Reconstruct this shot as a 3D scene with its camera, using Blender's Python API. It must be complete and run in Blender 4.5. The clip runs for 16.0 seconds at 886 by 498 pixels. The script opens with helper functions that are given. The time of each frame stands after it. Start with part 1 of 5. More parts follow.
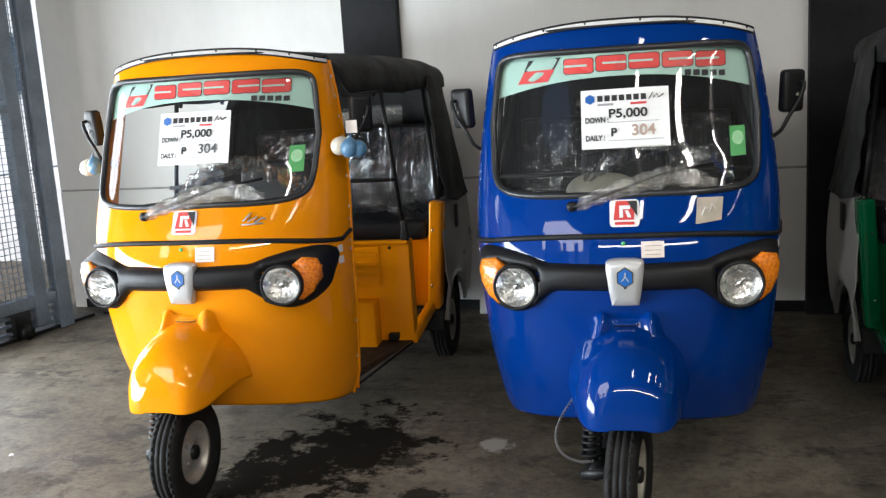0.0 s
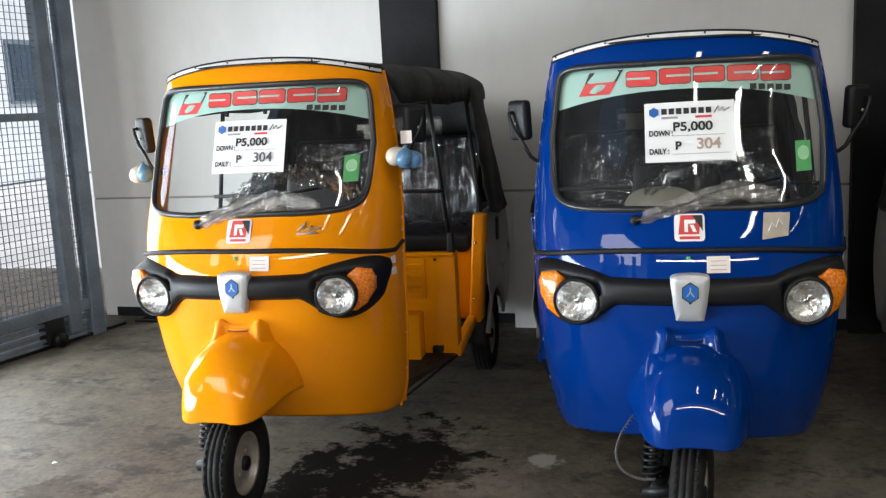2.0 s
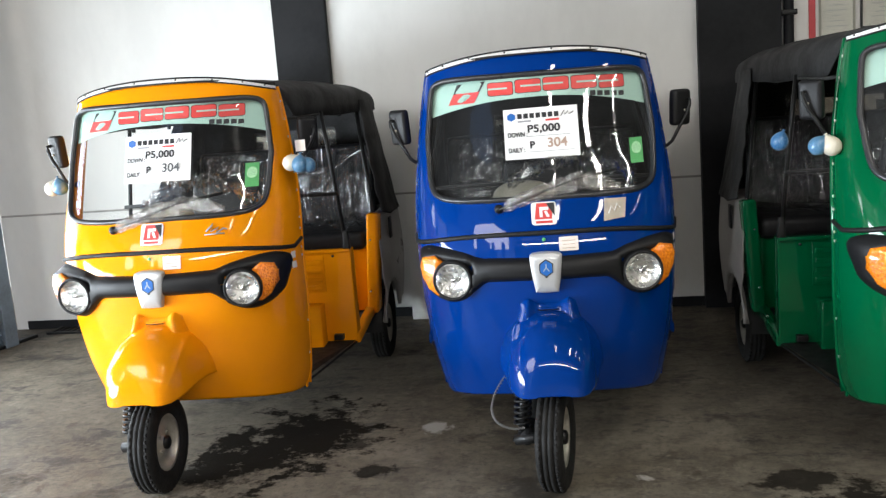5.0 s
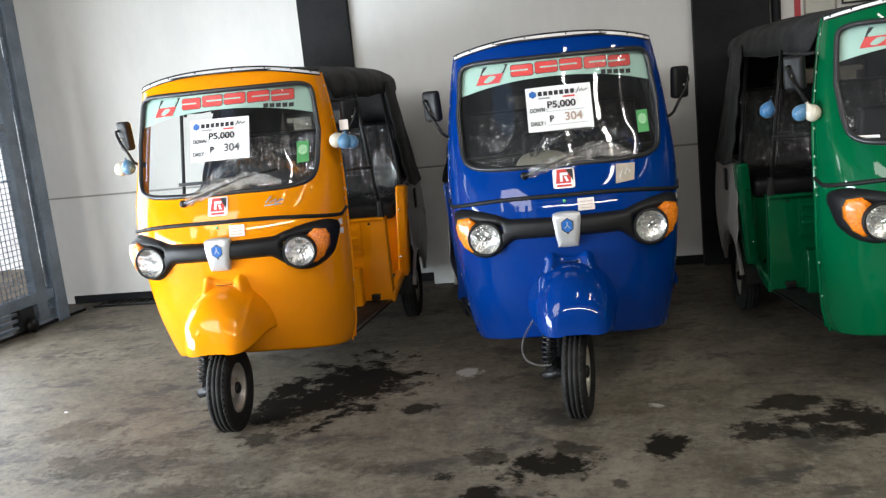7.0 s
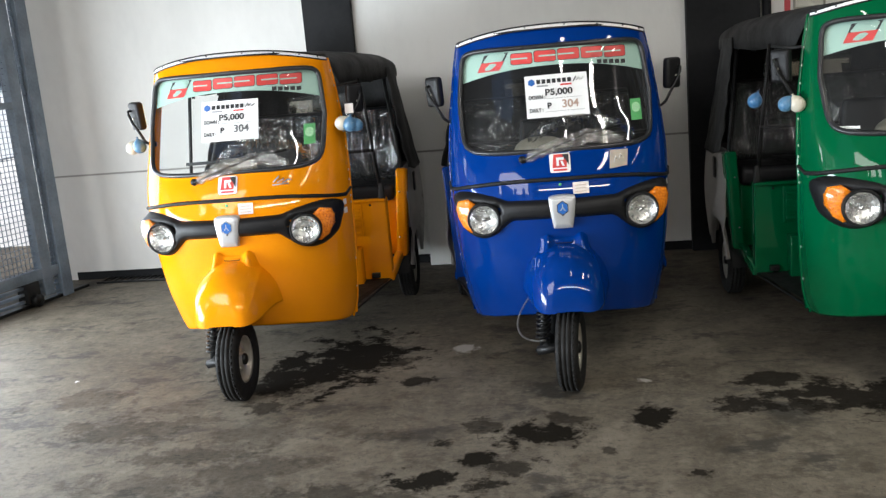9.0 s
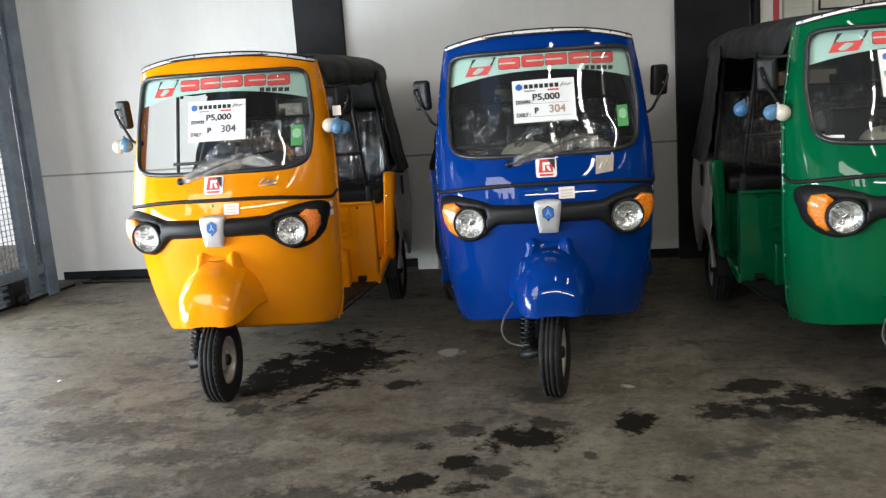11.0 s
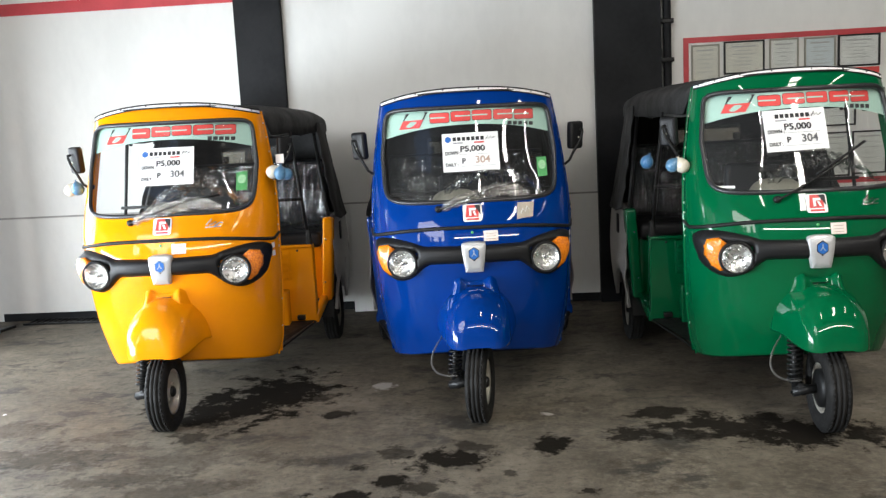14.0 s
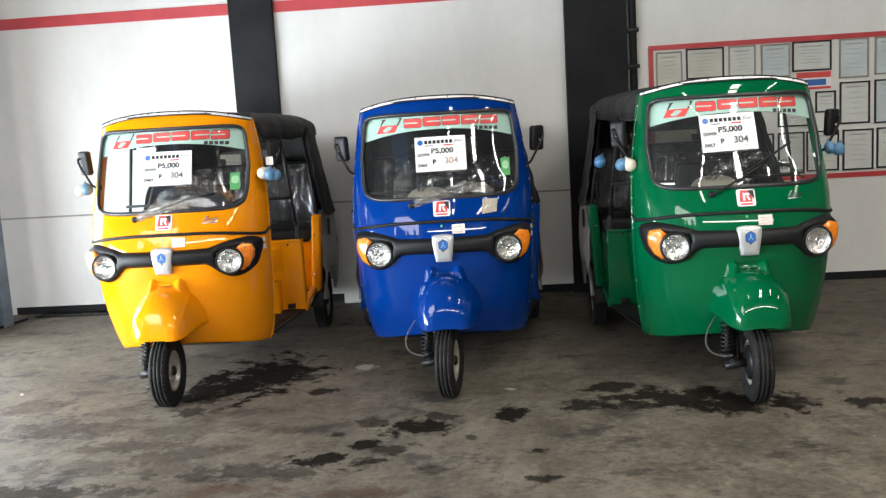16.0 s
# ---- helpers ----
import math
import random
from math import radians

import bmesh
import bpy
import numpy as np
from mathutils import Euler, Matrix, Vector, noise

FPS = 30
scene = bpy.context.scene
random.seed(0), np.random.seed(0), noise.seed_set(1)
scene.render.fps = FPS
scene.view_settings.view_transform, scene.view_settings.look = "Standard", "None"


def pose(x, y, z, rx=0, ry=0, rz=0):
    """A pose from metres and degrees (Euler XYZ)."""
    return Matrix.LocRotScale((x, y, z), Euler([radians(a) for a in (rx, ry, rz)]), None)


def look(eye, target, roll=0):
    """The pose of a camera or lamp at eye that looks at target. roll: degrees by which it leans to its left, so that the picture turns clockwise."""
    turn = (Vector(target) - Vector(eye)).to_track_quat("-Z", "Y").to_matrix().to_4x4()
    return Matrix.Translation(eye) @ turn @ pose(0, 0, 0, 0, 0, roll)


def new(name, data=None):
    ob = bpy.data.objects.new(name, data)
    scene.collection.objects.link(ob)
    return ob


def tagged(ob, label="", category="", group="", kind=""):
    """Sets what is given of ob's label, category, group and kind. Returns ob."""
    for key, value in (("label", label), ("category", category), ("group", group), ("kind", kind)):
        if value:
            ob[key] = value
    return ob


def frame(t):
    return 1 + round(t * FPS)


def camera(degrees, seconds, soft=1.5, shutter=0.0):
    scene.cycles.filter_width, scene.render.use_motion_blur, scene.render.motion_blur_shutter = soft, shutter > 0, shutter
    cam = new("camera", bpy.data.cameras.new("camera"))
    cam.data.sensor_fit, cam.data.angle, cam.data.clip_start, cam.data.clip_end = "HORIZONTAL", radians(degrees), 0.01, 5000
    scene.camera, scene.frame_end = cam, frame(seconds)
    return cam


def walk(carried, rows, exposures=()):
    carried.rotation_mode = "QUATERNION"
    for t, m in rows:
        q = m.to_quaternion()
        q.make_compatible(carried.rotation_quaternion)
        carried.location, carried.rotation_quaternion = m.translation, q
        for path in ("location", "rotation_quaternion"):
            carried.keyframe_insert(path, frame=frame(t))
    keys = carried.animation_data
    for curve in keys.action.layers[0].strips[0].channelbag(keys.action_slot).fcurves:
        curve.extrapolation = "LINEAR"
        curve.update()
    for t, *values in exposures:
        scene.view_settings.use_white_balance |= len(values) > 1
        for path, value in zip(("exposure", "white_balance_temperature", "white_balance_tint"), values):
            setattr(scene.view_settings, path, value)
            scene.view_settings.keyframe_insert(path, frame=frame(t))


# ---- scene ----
# camera: seconds, place, then yaw, pitch and roll in degrees
cam = camera(52.00, 16.0, soft=1.35)
ROWS = [
    (0.0, 0.0000, 0.0000, 1.5254, 11.651, -10.386, 3.431),
    (0.5, -0.0668, 0.0024, 1.5267, 12.294, -9.836, 2.954),
    (1.0, -0.1386, 0.0271, 1.5259, 11.570, -9.822, 3.682),
    (1.5, -0.1662, 0.0146, 1.5144, 11.662, -9.770, 3.575),
    (2.0, -0.1786, -0.0082, 1.5240, 12.357, -9.499, 2.747),
    (2.5, -0.1524, 0.0039, 1.5335, 10.532, -8.807, 2.836),
    (3.0, -0.1121, 0.0113, 1.5366, 5.885, -8.690, 2.335),
    (3.5, -0.0728, -0.0337, 1.5225, 2.527, -9.327, 2.660),
    (4.0, -0.0109, -0.1621, 1.5199, 5.113, -8.940, 3.407),
    (6.5, -0.0633, -0.9235, 1.5338, 6.623, -10.306, 4.718),
    (7.0, -0.1269, -1.0335, 1.5544, 5.721, -10.661, 5.734),
    (7.5, -0.2165, -1.1450, 1.5586, 3.412, -11.402, 5.147),
    (8.0, -0.2267, -1.2195, 1.5625, 3.786, -11.672, 4.019),
    (8.5, -0.1824, -1.2353, 1.5672, 5.221, -11.644, 4.954),
    (11.0, -0.1276, -1.2349, 1.5469, 4.891, -11.184, 3.907),
    (11.5, -0.1306, -1.2311, 1.5489, 5.010, -11.299, 3.759),
    (12.0, -0.1169, -1.2330, 1.5488, 3.965, -11.260, 3.855),
    (12.5, -0.0860, -1.2498, 1.5544, 0.822, -11.332, 3.316),
    (13.0, -0.0379, -1.2865, 1.5474, 0.689, -11.563, 3.545),
    (13.5, -0.0214, -1.3789, 1.5607, 1.572, -9.243, 4.074),
    (14.0, -0.0753, -1.6105, 1.5442, 1.117, -8.110, 2.964),
    (14.5, -0.0708, -1.7859, 1.5645, 0.152, -8.819, 2.441),
    (15.0, -0.0169, -1.9148, 1.5759, 1.029, -7.434, 2.746),
    (15.5, 0.0669, -2.0499, 1.5615, 1.933, -7.718, 2.907),
    (16.0, 0.1131, -2.1368, 1.5619, 1.280, -8.078, 3.327),
]
walk(cam, [(t, pose(x, y, z, 90 + pitch, roll, yaw)) for t, x, y, z, yaw, pitch, roll in ROWS],
     exposures=[(0.0, -0.20), (1.5, -0.43), (2.6, -0.43), (3.4, 0.02), (6.5, -0.05), (7.0, -0.15), (8.5, -0.20), (11.0, -0.28), (12.5, -0.12), (13.5, -0.02), (14.5, 0.1), (16.0, 0.13)])

# ---- light ----
world = bpy.data.worlds.new("sky")
scene.world = world
world.use_nodes = True
wn = world.node_tree.nodes
sky = wn.new("ShaderNodeTexSky")
sky.sky_type, sky.sun_disc = "NISHITA", False
sky.sun_elevation, sky.sun_rotation = radians(58), radians(150)
world.node_tree.links.new(sky.outputs[0], wn["Background"].inputs[0])
wn["Background"].inputs[1].default_value = 0.15


def lamp(name, kind, m, energy, size=None, color=(1, 1, 1), angle=None):
    data = bpy.data.lights.new(name, kind)
    data.energy, data.color = energy, color
    if size:
        data.shape, data.size, data.size_y = "RECTANGLE", size[0], size[1]
    if angle:
        data.angle = radians(angle)
    ob = new(name, data)
    ob.matrix_world = m
    return ob


lamp("sun", "SUN", look((0, 0, 10), (-4.0, -3.2, 4.0)), 5.0, color=(1, 0.95, 0.88), angle=0.5)
# daylight standing in the openings: roof lights, the side gates and the street front
WARM = (1, 0.96, 0.88)
# roof lights: x from and to, y from and to
ROOF_LIGHTS = [(0.40, 0.52, -0.3, 1.2), (2.26, 2.54, -0.7, 1.7), (3.76, 3.90, 0.5, 2.2), (5.95, 6.12, 0.2, 1.9)]
for x0, x1, y0, y1 in ROOF_LIGHTS:
    lamp("roof_light", "AREA", pose((x0 + x1) / 2, (y0 + y1) / 2, 4.05), 150 * (x1 - x0) * (y1 - y0), (x1 - x0, y1 - y0), WARM)
lamp("gate_light", "AREA", pose(-4.22, 4.15, 1.3, 0, -90, -13.6), 110, (2.0, 1.5), (0.86, 0.94, 1))
lamp("gate_light", "AREA", pose(-5.0, 0.4, 0.68, 0, -90, -12), 660, (1.15, 5.0), (0.82, 0.915, 1))
# a long high window over the front wall
lamp("street_light", "AREA", pose(2.5, -5.2, 3.68, 78, 0, 0), 240, (8.6, 0.16), (1, 0.955, 0.88))
# the sky over the open yard beyond the low front
lamp("yard_light", "AREA", pose(-6.4, -5.6, 6.0, 90, 0, 0), 1060, (6.2, 5.6), (1, 0.972, 0.93))


# ---- materials ----
def material(name, color, rough=0.5, metal=0.0, vary=0.0, scale=8.0, bump=0.0, bump_scale=60.0, coat=0.0, dark=None,
             spec=0.5, stretch=(1, 1, 1)):
    m = bpy.data.materials.new(name)
    m.use_nodes = True
    t = m.node_tree
    b = t.nodes["Principled BSDF"]
    b.inputs["Base Color"].default_value = (*color, 1)
    b.inputs["Roughness"].default_value, b.inputs["Metallic"].default_value = rough, metal
    b.inputs["Coat Weight"].default_value, b.inputs["Coat Roughness"].default_value = coat, 0.03
    b.inputs["Specular IOR Level"].default_value = spec
    co = t.nodes.new("ShaderNodeTexCoord")
    mp = t.nodes.new("ShaderNodeMapping")
    mp.inputs["Scale"].default_value = stretch
    t.links.new(co.outputs["Object"], mp.inputs[0])
    if vary:
        big, fine = t.nodes.new("ShaderNodeTexNoise"), t.nodes.new("ShaderNodeTexNoise")
        big.inputs["Scale"].default_value, fine.inputs["Scale"].default_value = scale, scale * 9
        big.inputs["Detail"].default_value = fine.inputs["Detail"].default_value = 5
        add = t.nodes.new("ShaderNodeMath")
        add.operation = "MULTIPLY_ADD"
        add.inputs[1].default_value = 0.4
        t.links.new(mp.outputs[0], big.inputs[0]), t.links.new(mp.outputs[0], fine.inputs[0])
        t.links.new(fine.outputs[0], add.inputs[0]), t.links.new(big.outputs[0], add.inputs[2])
        ramp = t.nodes.new("ShaderNodeValToRGB")
        lo = dark or [v * (1 - vary) for v in color]
        ramp.color_ramp.elements[0].color, ramp.color_ramp.elements[0].position = (*lo, 1), 0.5
        ramp.color_ramp.elements[1].color, ramp.color_ramp.elements[1].position = (*color, 1), 0.82
        t.links.new(add.outputs[0], ramp.inputs[0]), t.links.new(ramp.outputs[0], b.inputs["Base Color"])
        rr = t.nodes.new("ShaderNodeMapRange")
        rr.inputs["From Min"].default_value, rr.inputs["From Max"].default_value = 0.4, 0.9
        rr.inputs["To Min"].default_value, rr.inputs["To Max"].default_value = rough * 1.15, rough * 0.85
        t.links.new(add.outputs[0], rr.inputs[0]), t.links.new(rr.outputs[0], b.inputs["Roughness"])
    if bump:
        nz, bp = t.nodes.new("ShaderNodeTexNoise"), t.nodes.new("ShaderNodeBump")
        nz.inputs["Scale"].default_value, nz.inputs["Detail"].default_value = bump_scale, 6
        bp.inputs["Strength"].default_value, bp.inputs["Distance"].default_value = bump, 0.01
        t.links.new(mp.outputs[0], nz.inputs[0]), t.links.new(nz.outputs[0], bp.inputs["Height"])
        t.links.new(bp.outputs[0], b.inputs["Normal"])
    return m


def pane(name, tint, gloss_rough=0.02, bump=0.0, bump_scale=20.0, ior=1.5, haze=0.0, haze_color=(0.8, 0.8, 0.8)):
    """Thin clear sheet: gloss by Fresnel over a tinted see-through sheet, with a little haze."""
    m = bpy.data.materials.new(name)
    m.use_nodes = True
    t = m.node_tree
    t.nodes.remove(t.nodes["Principled BSDF"])
    tr, gl, mix, fr = (t.nodes.new("ShaderNode" + k) for k in ("BsdfTransparent", "BsdfGlossy", "MixShader", "LayerWeight"))
    tr.inputs[0].default_value, gl.inputs["Roughness"].default_value = (*tint, 1), gloss_rough
    # Schlick's gloss: the same from either side of the sheet
    fr.inputs["Blend"].default_value = 0.5
    base_gloss = ((ior - 1) / (ior + 1)) ** 2
    power, scale = t.nodes.new("ShaderNodeMath"), t.nodes.new("ShaderNodeMath")
    power.operation, power.inputs[1].default_value = "POWER", 5.0
    scale.operation, scale.inputs[1].default_value, scale.inputs[2].default_value = "MULTIPLY_ADD", 1 - base_gloss, base_gloss
    t.links.new(fr.outputs["Facing"], power.inputs[0]), t.links.new(power.outputs[0], scale.inputs[0])
    base = tr
    if haze:
        df, mx = t.nodes.new("ShaderNodeBsdfDiffuse"), t.nodes.new("ShaderNodeMixShader")
        df.inputs[0].default_value, mx.inputs[0].default_value = (*haze_color, 1), haze
        t.links.new(tr.outputs[0], mx.inputs[1]), t.links.new(df.outputs[0], mx.inputs[2])
        base = mx
    if bump:
        co, nz, bp = t.nodes.new("ShaderNodeTexCoord"), t.nodes.new("ShaderNodeTexNoise"), t.nodes.new("ShaderNodeBump")
        nz.inputs["Scale"].default_value, nz.inputs["Detail"].default_value = bump_scale, 4
        nz.inputs["Distortion"].default_value = 1.5
        bp.inputs["Strength"].default_value, bp.inputs["Distance"].default_value = bump, 0.03
        t.links.new(co.outputs["Object"], nz.inputs[0]), t.links.new(nz.outputs[0], bp.inputs["Height"])
        t.links.new(bp.outputs[0], gl.inputs["Normal"]), t.links.new(bp.outputs[0], fr.inputs["Normal"])
    t.links.new(scale.outputs[0], mix.inputs[0])
    t.links.new(base.outputs[0], mix.inputs[1]), t.links.new(gl.outputs[0], mix.inputs[2])
    t.links.new(mix.outputs[0], t.nodes["Material Output"].inputs[0])
    return m


M_WALL = material("white_wall_paint", (0.74, 0.73, 0.70), 0.75, vary=0.08, scale=1.4, bump=0.12, bump_scale=35, stretch=(1.2, 1, 0.6))
M_GROOVE = material("grey_joint", (0.36, 0.35, 0.33), 0.9, vary=0.2, scale=12)
M_DARK = material("charcoal_wall_paint", (0.0105, 0.011, 0.0125), 0.65, vary=0.3, scale=3, bump=0.15, bump_scale=30, spec=0.2)
M_CLOSE = material("grey_hall_paint", (0.13, 0.13, 0.125), 0.8, vary=0.15, scale=1.5)
M_RED = material("red_paint", (0.52, 0.035, 0.045), 0.5, vary=0.15, scale=6)
M_CEIL = material("grey_roof_sheet", (0.075, 0.075, 0.078), 0.7, vary=0.25, scale=2)
M_GATE = material("blue_grey_gate_paint", (0.20, 0.25, 0.31), 0.5, vary=0.3, scale=6, bump=0.1)
M_RUBBER = material("black_rubber", (0.011, 0.011, 0.011), 0.62, vary=0.3, scale=30, bump=0.1, bump_scale=150, spec=0.3)
M_SEAL = material("grey_rubber_seal", (0.024, 0.025, 0.027), 0.32, vary=0.2, scale=20)
M_TYRE = material("tyre_rubber", (0.0125, 0.012, 0.0115), 0.75, vary=0.35, scale=14, bump=0.25, bump_scale=90, spec=0.25)
M_PLASTIC = material("black_plastic", (0.0085, 0.0085, 0.0092), 0.5, vary=0.2, scale=20, bump=0.08, bump_scale=220, spec=0.28)
M_CANVAS = material("black_canvas", (0.024, 0.0235, 0.023), 0.75, vary=0.35, scale=7, bump=0.3, bump_scale=14, spec=0.3)
M_SEAT = material("black_vinyl", (0.009, 0.009, 0.010), 0.5, vary=0.2, scale=12, bump=0.2, bump_scale=40, spec=0.25)
M_STEEL = material("steel_rim", (0.46, 0.43, 0.37), 0.36, 0.45, vary=0.3, scale=18, bump=0.05)
M_BLACKSTEEL = material("black_steel", (0.012, 0.012, 0.012), 0.45, 0.2, vary=0.3, scale=25, spec=0.3)
M_CHROME = material("chrome", (0.75, 0.75, 0.75), 0.12, 1.0, vary=0.05)
M_REFLECTOR = material("lamp_reflector", (0.66, 0.655, 0.63), 0.28, 0.85, vary=0.08, scale=40)
M_SILVER = material("silver_badge_paint", (0.50, 0.50, 0.50), 0.35, 0.35, vary=0.08, scale=30)
M_AMBER = material("amber_lens", (0.97, 0.29, 0.010), 0.14, vary=0.3, scale=110, bump=0.6, bump_scale=130, coat=0.8, dark=(0.62, 0.125, 0.003))
M_BLUE = material("blue_enamel", (0.015, 0.12, 0.42), 0.3, coat=0.5)
M_PAPER = material("white_paper", (0.84, 0.84, 0.83), 0.8, vary=0.05, scale=10)
M_INK = material("black_ink", (0.02, 0.02, 0.022), 0.7)
M_FADED = material("faded_ink", (0.42, 0.30, 0.24), 0.8)
M_CABLE = material("grey_cable", (0.16, 0.155, 0.15), 0.45, 0.5, vary=0.2, scale=30)
M_DARKINK = material("dark_grey_ink", (0.10, 0.10, 0.105), 0.8)
M_GREYINK = material("grey_ink", (0.35, 0.35, 0.36), 0.8)
M_STRIP = material("mint_film", (0.36, 0.53, 0.455), 0.5, vary=0.08, scale=6)
M_STICKRED = material("red_vinyl", (0.60, 0.045, 0.04), 0.4)
M_STICKGREEN = material("green_sticker", (0.10, 0.45, 0.14), 0.5, vary=0.1, scale=40)
M_STICKPALE = material("pale_green_print", (0.40, 0.72, 0.42), 0.5)
M_LABEL = material("pale_label", (0.80, 0.72, 0.66), 0.6, vary=0.06, scale=40)
M_MASK = material("tan_masking", (0.50, 0.44, 0.36), 0.7, vary=0.2, scale=25)
M_BALLOONW = material("cream_balloon", (0.62, 0.57, 0.46), 0.35, vary=0.08, scale=10, coat=0.2)
M_BALLOONB = material("blue_balloon", (0.085, 0.20, 0.33), 0.3, vary=0.1, scale=10, coat=0.2)
M_BALLOOND = material("deep_blue_balloon", (0.045, 0.14, 0.28), 0.3, vary=0.1, scale=10, coat=0.2)
M_CREAM = material("cream_plastic", (0.30, 0.29, 0.235), 0.5, vary=0.1, scale=12)
M_GLASS = pane("windscreen_glass", (0.965, 0.985, 0.98), 0.012, ior=1.78, haze=0.014)
M_VINYL = pane("cloudy_vinyl", (0.66, 0.63, 0.57), 0.15, bump=0.3, bump_scale=12, haze=0.15)
M_LENS = pane("lamp_glass", (0.95, 0.95, 0.95), 0.03, bump=0.12, bump_scale=40, ior=1.5)
M_FILM = pane("plastic_film", (0.92, 0.92, 0.92), 0.05, bump=0.2, bump_scale=14, ior=2.4, haze=0.003)
M_SLEEVE = pane("plastic_sleeve", (0.84, 0.83, 0.80), 0.12, bump=0.9, bump_scale=26, ior=2.2, haze=0.09, haze_color=(0.62, 0.58, 0.53))
M_REARGREY = material("grey_filmed_panel", (0.30, 0.28, 0.26), 0.32, vary=0.12, scale=4, coat=0.4)
M_WINDOW = material("dim_window", (0.05, 0.08, 0.12), 0.15)
M_GROUND = material("pale_yard_concrete", (0.72, 0.72, 0.72), 0.9, vary=0.2, scale=0.8)
M_FACADE = material("pale_facade", (0.78, 0.82, 0.86), 0.8, vary=0.15, scale=0.7)


def paint(name, color, dark):
    m = material(name, color, 0.45, vary=0.10, scale=5, coat=0.78, dark=dark, spec=0.0)
    return m


M_YELLOW = paint("yellow_body_paint", (0.86, 0.288, 0.003), (0.83, 0.274, 0.003))
M_COBALT = paint("blue_body_paint", (0.0002, 0.030, 0.195), (0.0002, 0.0275, 0.182))
M_GREEN = paint("green_body_paint", (0.0003, 0.096, 0.033), (0.0003, 0.089, 0.030))


def floor_material():
    """Trowelled concrete, worn and damp, with oil stains of given centre and size."""
    m = bpy.data.materials.new("oil_stained_concrete")
    m.use_nodes = True
    t = m.node_tree
    b = t.nodes["Principled BSDF"]
    co = t.nodes.new("ShaderNodeTexCoord")

    def noise_at(scale, detail=6, rough=0.6):
        n = t.nodes.new("ShaderNodeTexNoise")
        n.inputs["Scale"].default_value, n.inputs["Detail"].default_value, n.inputs["Roughness"].default_value = scale, detail, rough
        t.links.new(co.outputs["Object"], n.inputs[0])
        return n.outputs[0]

    def math_node(op, a, c=None, clamp=False):
        n = t.nodes.new("ShaderNodeMath")
        n.operation, n.use_clamp = op, clamp
        for i, v in enumerate((a, c)):
            if v is None:
                continue
            if isinstance(v, (int, float)):
                n.inputs[i].default_value = v
            else:
                t.links.new(v, n.inputs[i])
        return n.outputs[0]

    def ramp(v, *stops):
        n = t.nodes.new("ShaderNodeValToRGB")
        while len(n.color_ramp.elements) < len(stops):
            n.color_ramp.elements.new(0.5)
        for e, (pos, col) in zip(n.color_ramp.elements, stops):
            e.position, e.color = pos, (*col, 1)
        t.links.new(v, n.inputs[0])
        return n.outputs[0]

    def mix(f, a, c):
        n = t.nodes.new("ShaderNodeMix")
        n.data_type = "RGBA"
        t.links.new(f, n.inputs[0]), t.links.new(a, n.inputs[6])
        if isinstance(c, tuple):
            n.inputs[7].default_value = (*c, 1)
        else:
            t.links.new(c, n.inputs[7])
        return n.outputs[2]

    big, mid, fine, grit = noise_at(0.8, 4), noise_at(3.4, 12, 0.74), noise_at(30, 8, 0.75), noise_at(120, 4, 0.7)
    col = ramp(math_node("ADD", math_node("MULTIPLY", big, 0.40), math_node("MULTIPLY", mid, 0.70)),
               (0.41, (0.060, 0.050, 0.037)), (0.54, (0.122, 0.104, 0.078)), (0.67, (0.205, 0.178, 0.138)))
    col = mix(ramp(fine, (0.49, (0, 0, 0)), (0.68, (0.5, 0.5, 0.5))), col, (0.205, 0.178, 0.140))
    col = mix(ramp(fine, (0.33, (0.7, 0.7, 0.7)), (0.455, (0, 0, 0))), col, (0.040, 0.036, 0.031))
    col = mix(ramp(grit, (0.32, (0.8, 0.8, 0.8)), (0.40, (0, 0, 0))), col, (0.025, 0.023, 0.021))
    col = mix(ramp(grit, (0.66, (0, 0, 0)), (0.74, (0.8, 0.8, 0.8))), col, (0.36, 0.34, 0.31))
    # trodden-in dirt in ragged patches, small oil spots, rust-brown blotches
    wide = t.nodes.new("ShaderNodeMapping")
    wide.inputs["Scale"].default_value = (0.9, 1.35, 1)
    t.links.new(co.outputs["Object"], wide.inputs[0])

    def blots(scale, detail, rough):
        n = t.nodes.new("ShaderNodeTexNoise")
        n.inputs["Scale"].default_value, n.inputs["Detail"].default_value, n.inputs["Roughness"].default_value = scale, detail, rough
        t.links.new(wide.outputs[0], n.inputs[0])
        return n.outputs[0]
    col = mix(ramp(blots(2.2, 14, 0.74), (0.395, (0.8, 0.8, 0.8)), (0.458, (0, 0, 0))), col, (0.034, 0.031, 0.027))
    col = mix(ramp(blots(6.5, 10, 0.7), (0.655, (0, 0, 0)), (0.695, (0.9, 0.9, 0.9))), col, (0.018, 0.017, 0.015))
    col = mix(ramp(noise_at(1.7, 8, 0.65), (0.64, (0, 0, 0)), (0.72, (0.5, 0.5, 0.5))), col, (0.075, 0.047, 0.028))
    col = mix(ramp(noise_at(8.5, 10, 0.74), (0.38, (0.62, 0.62, 0.62)), (0.48, (0, 0, 0))), col, (0.050, 0.039, 0.027))
    col = mix(ramp(noise_at(13, 9, 0.72), (0.55, (0, 0, 0)), (0.66, (0.5, 0.5, 0.5))), col, (0.23, 0.205, 0.165))
    edge = math_node("ADD", math_node("MULTIPLY", noise_at(6.0, 15, 0.70), 6.4), math_node("MULTIPLY", noise_at(34, 6, 0.8), 1.0))
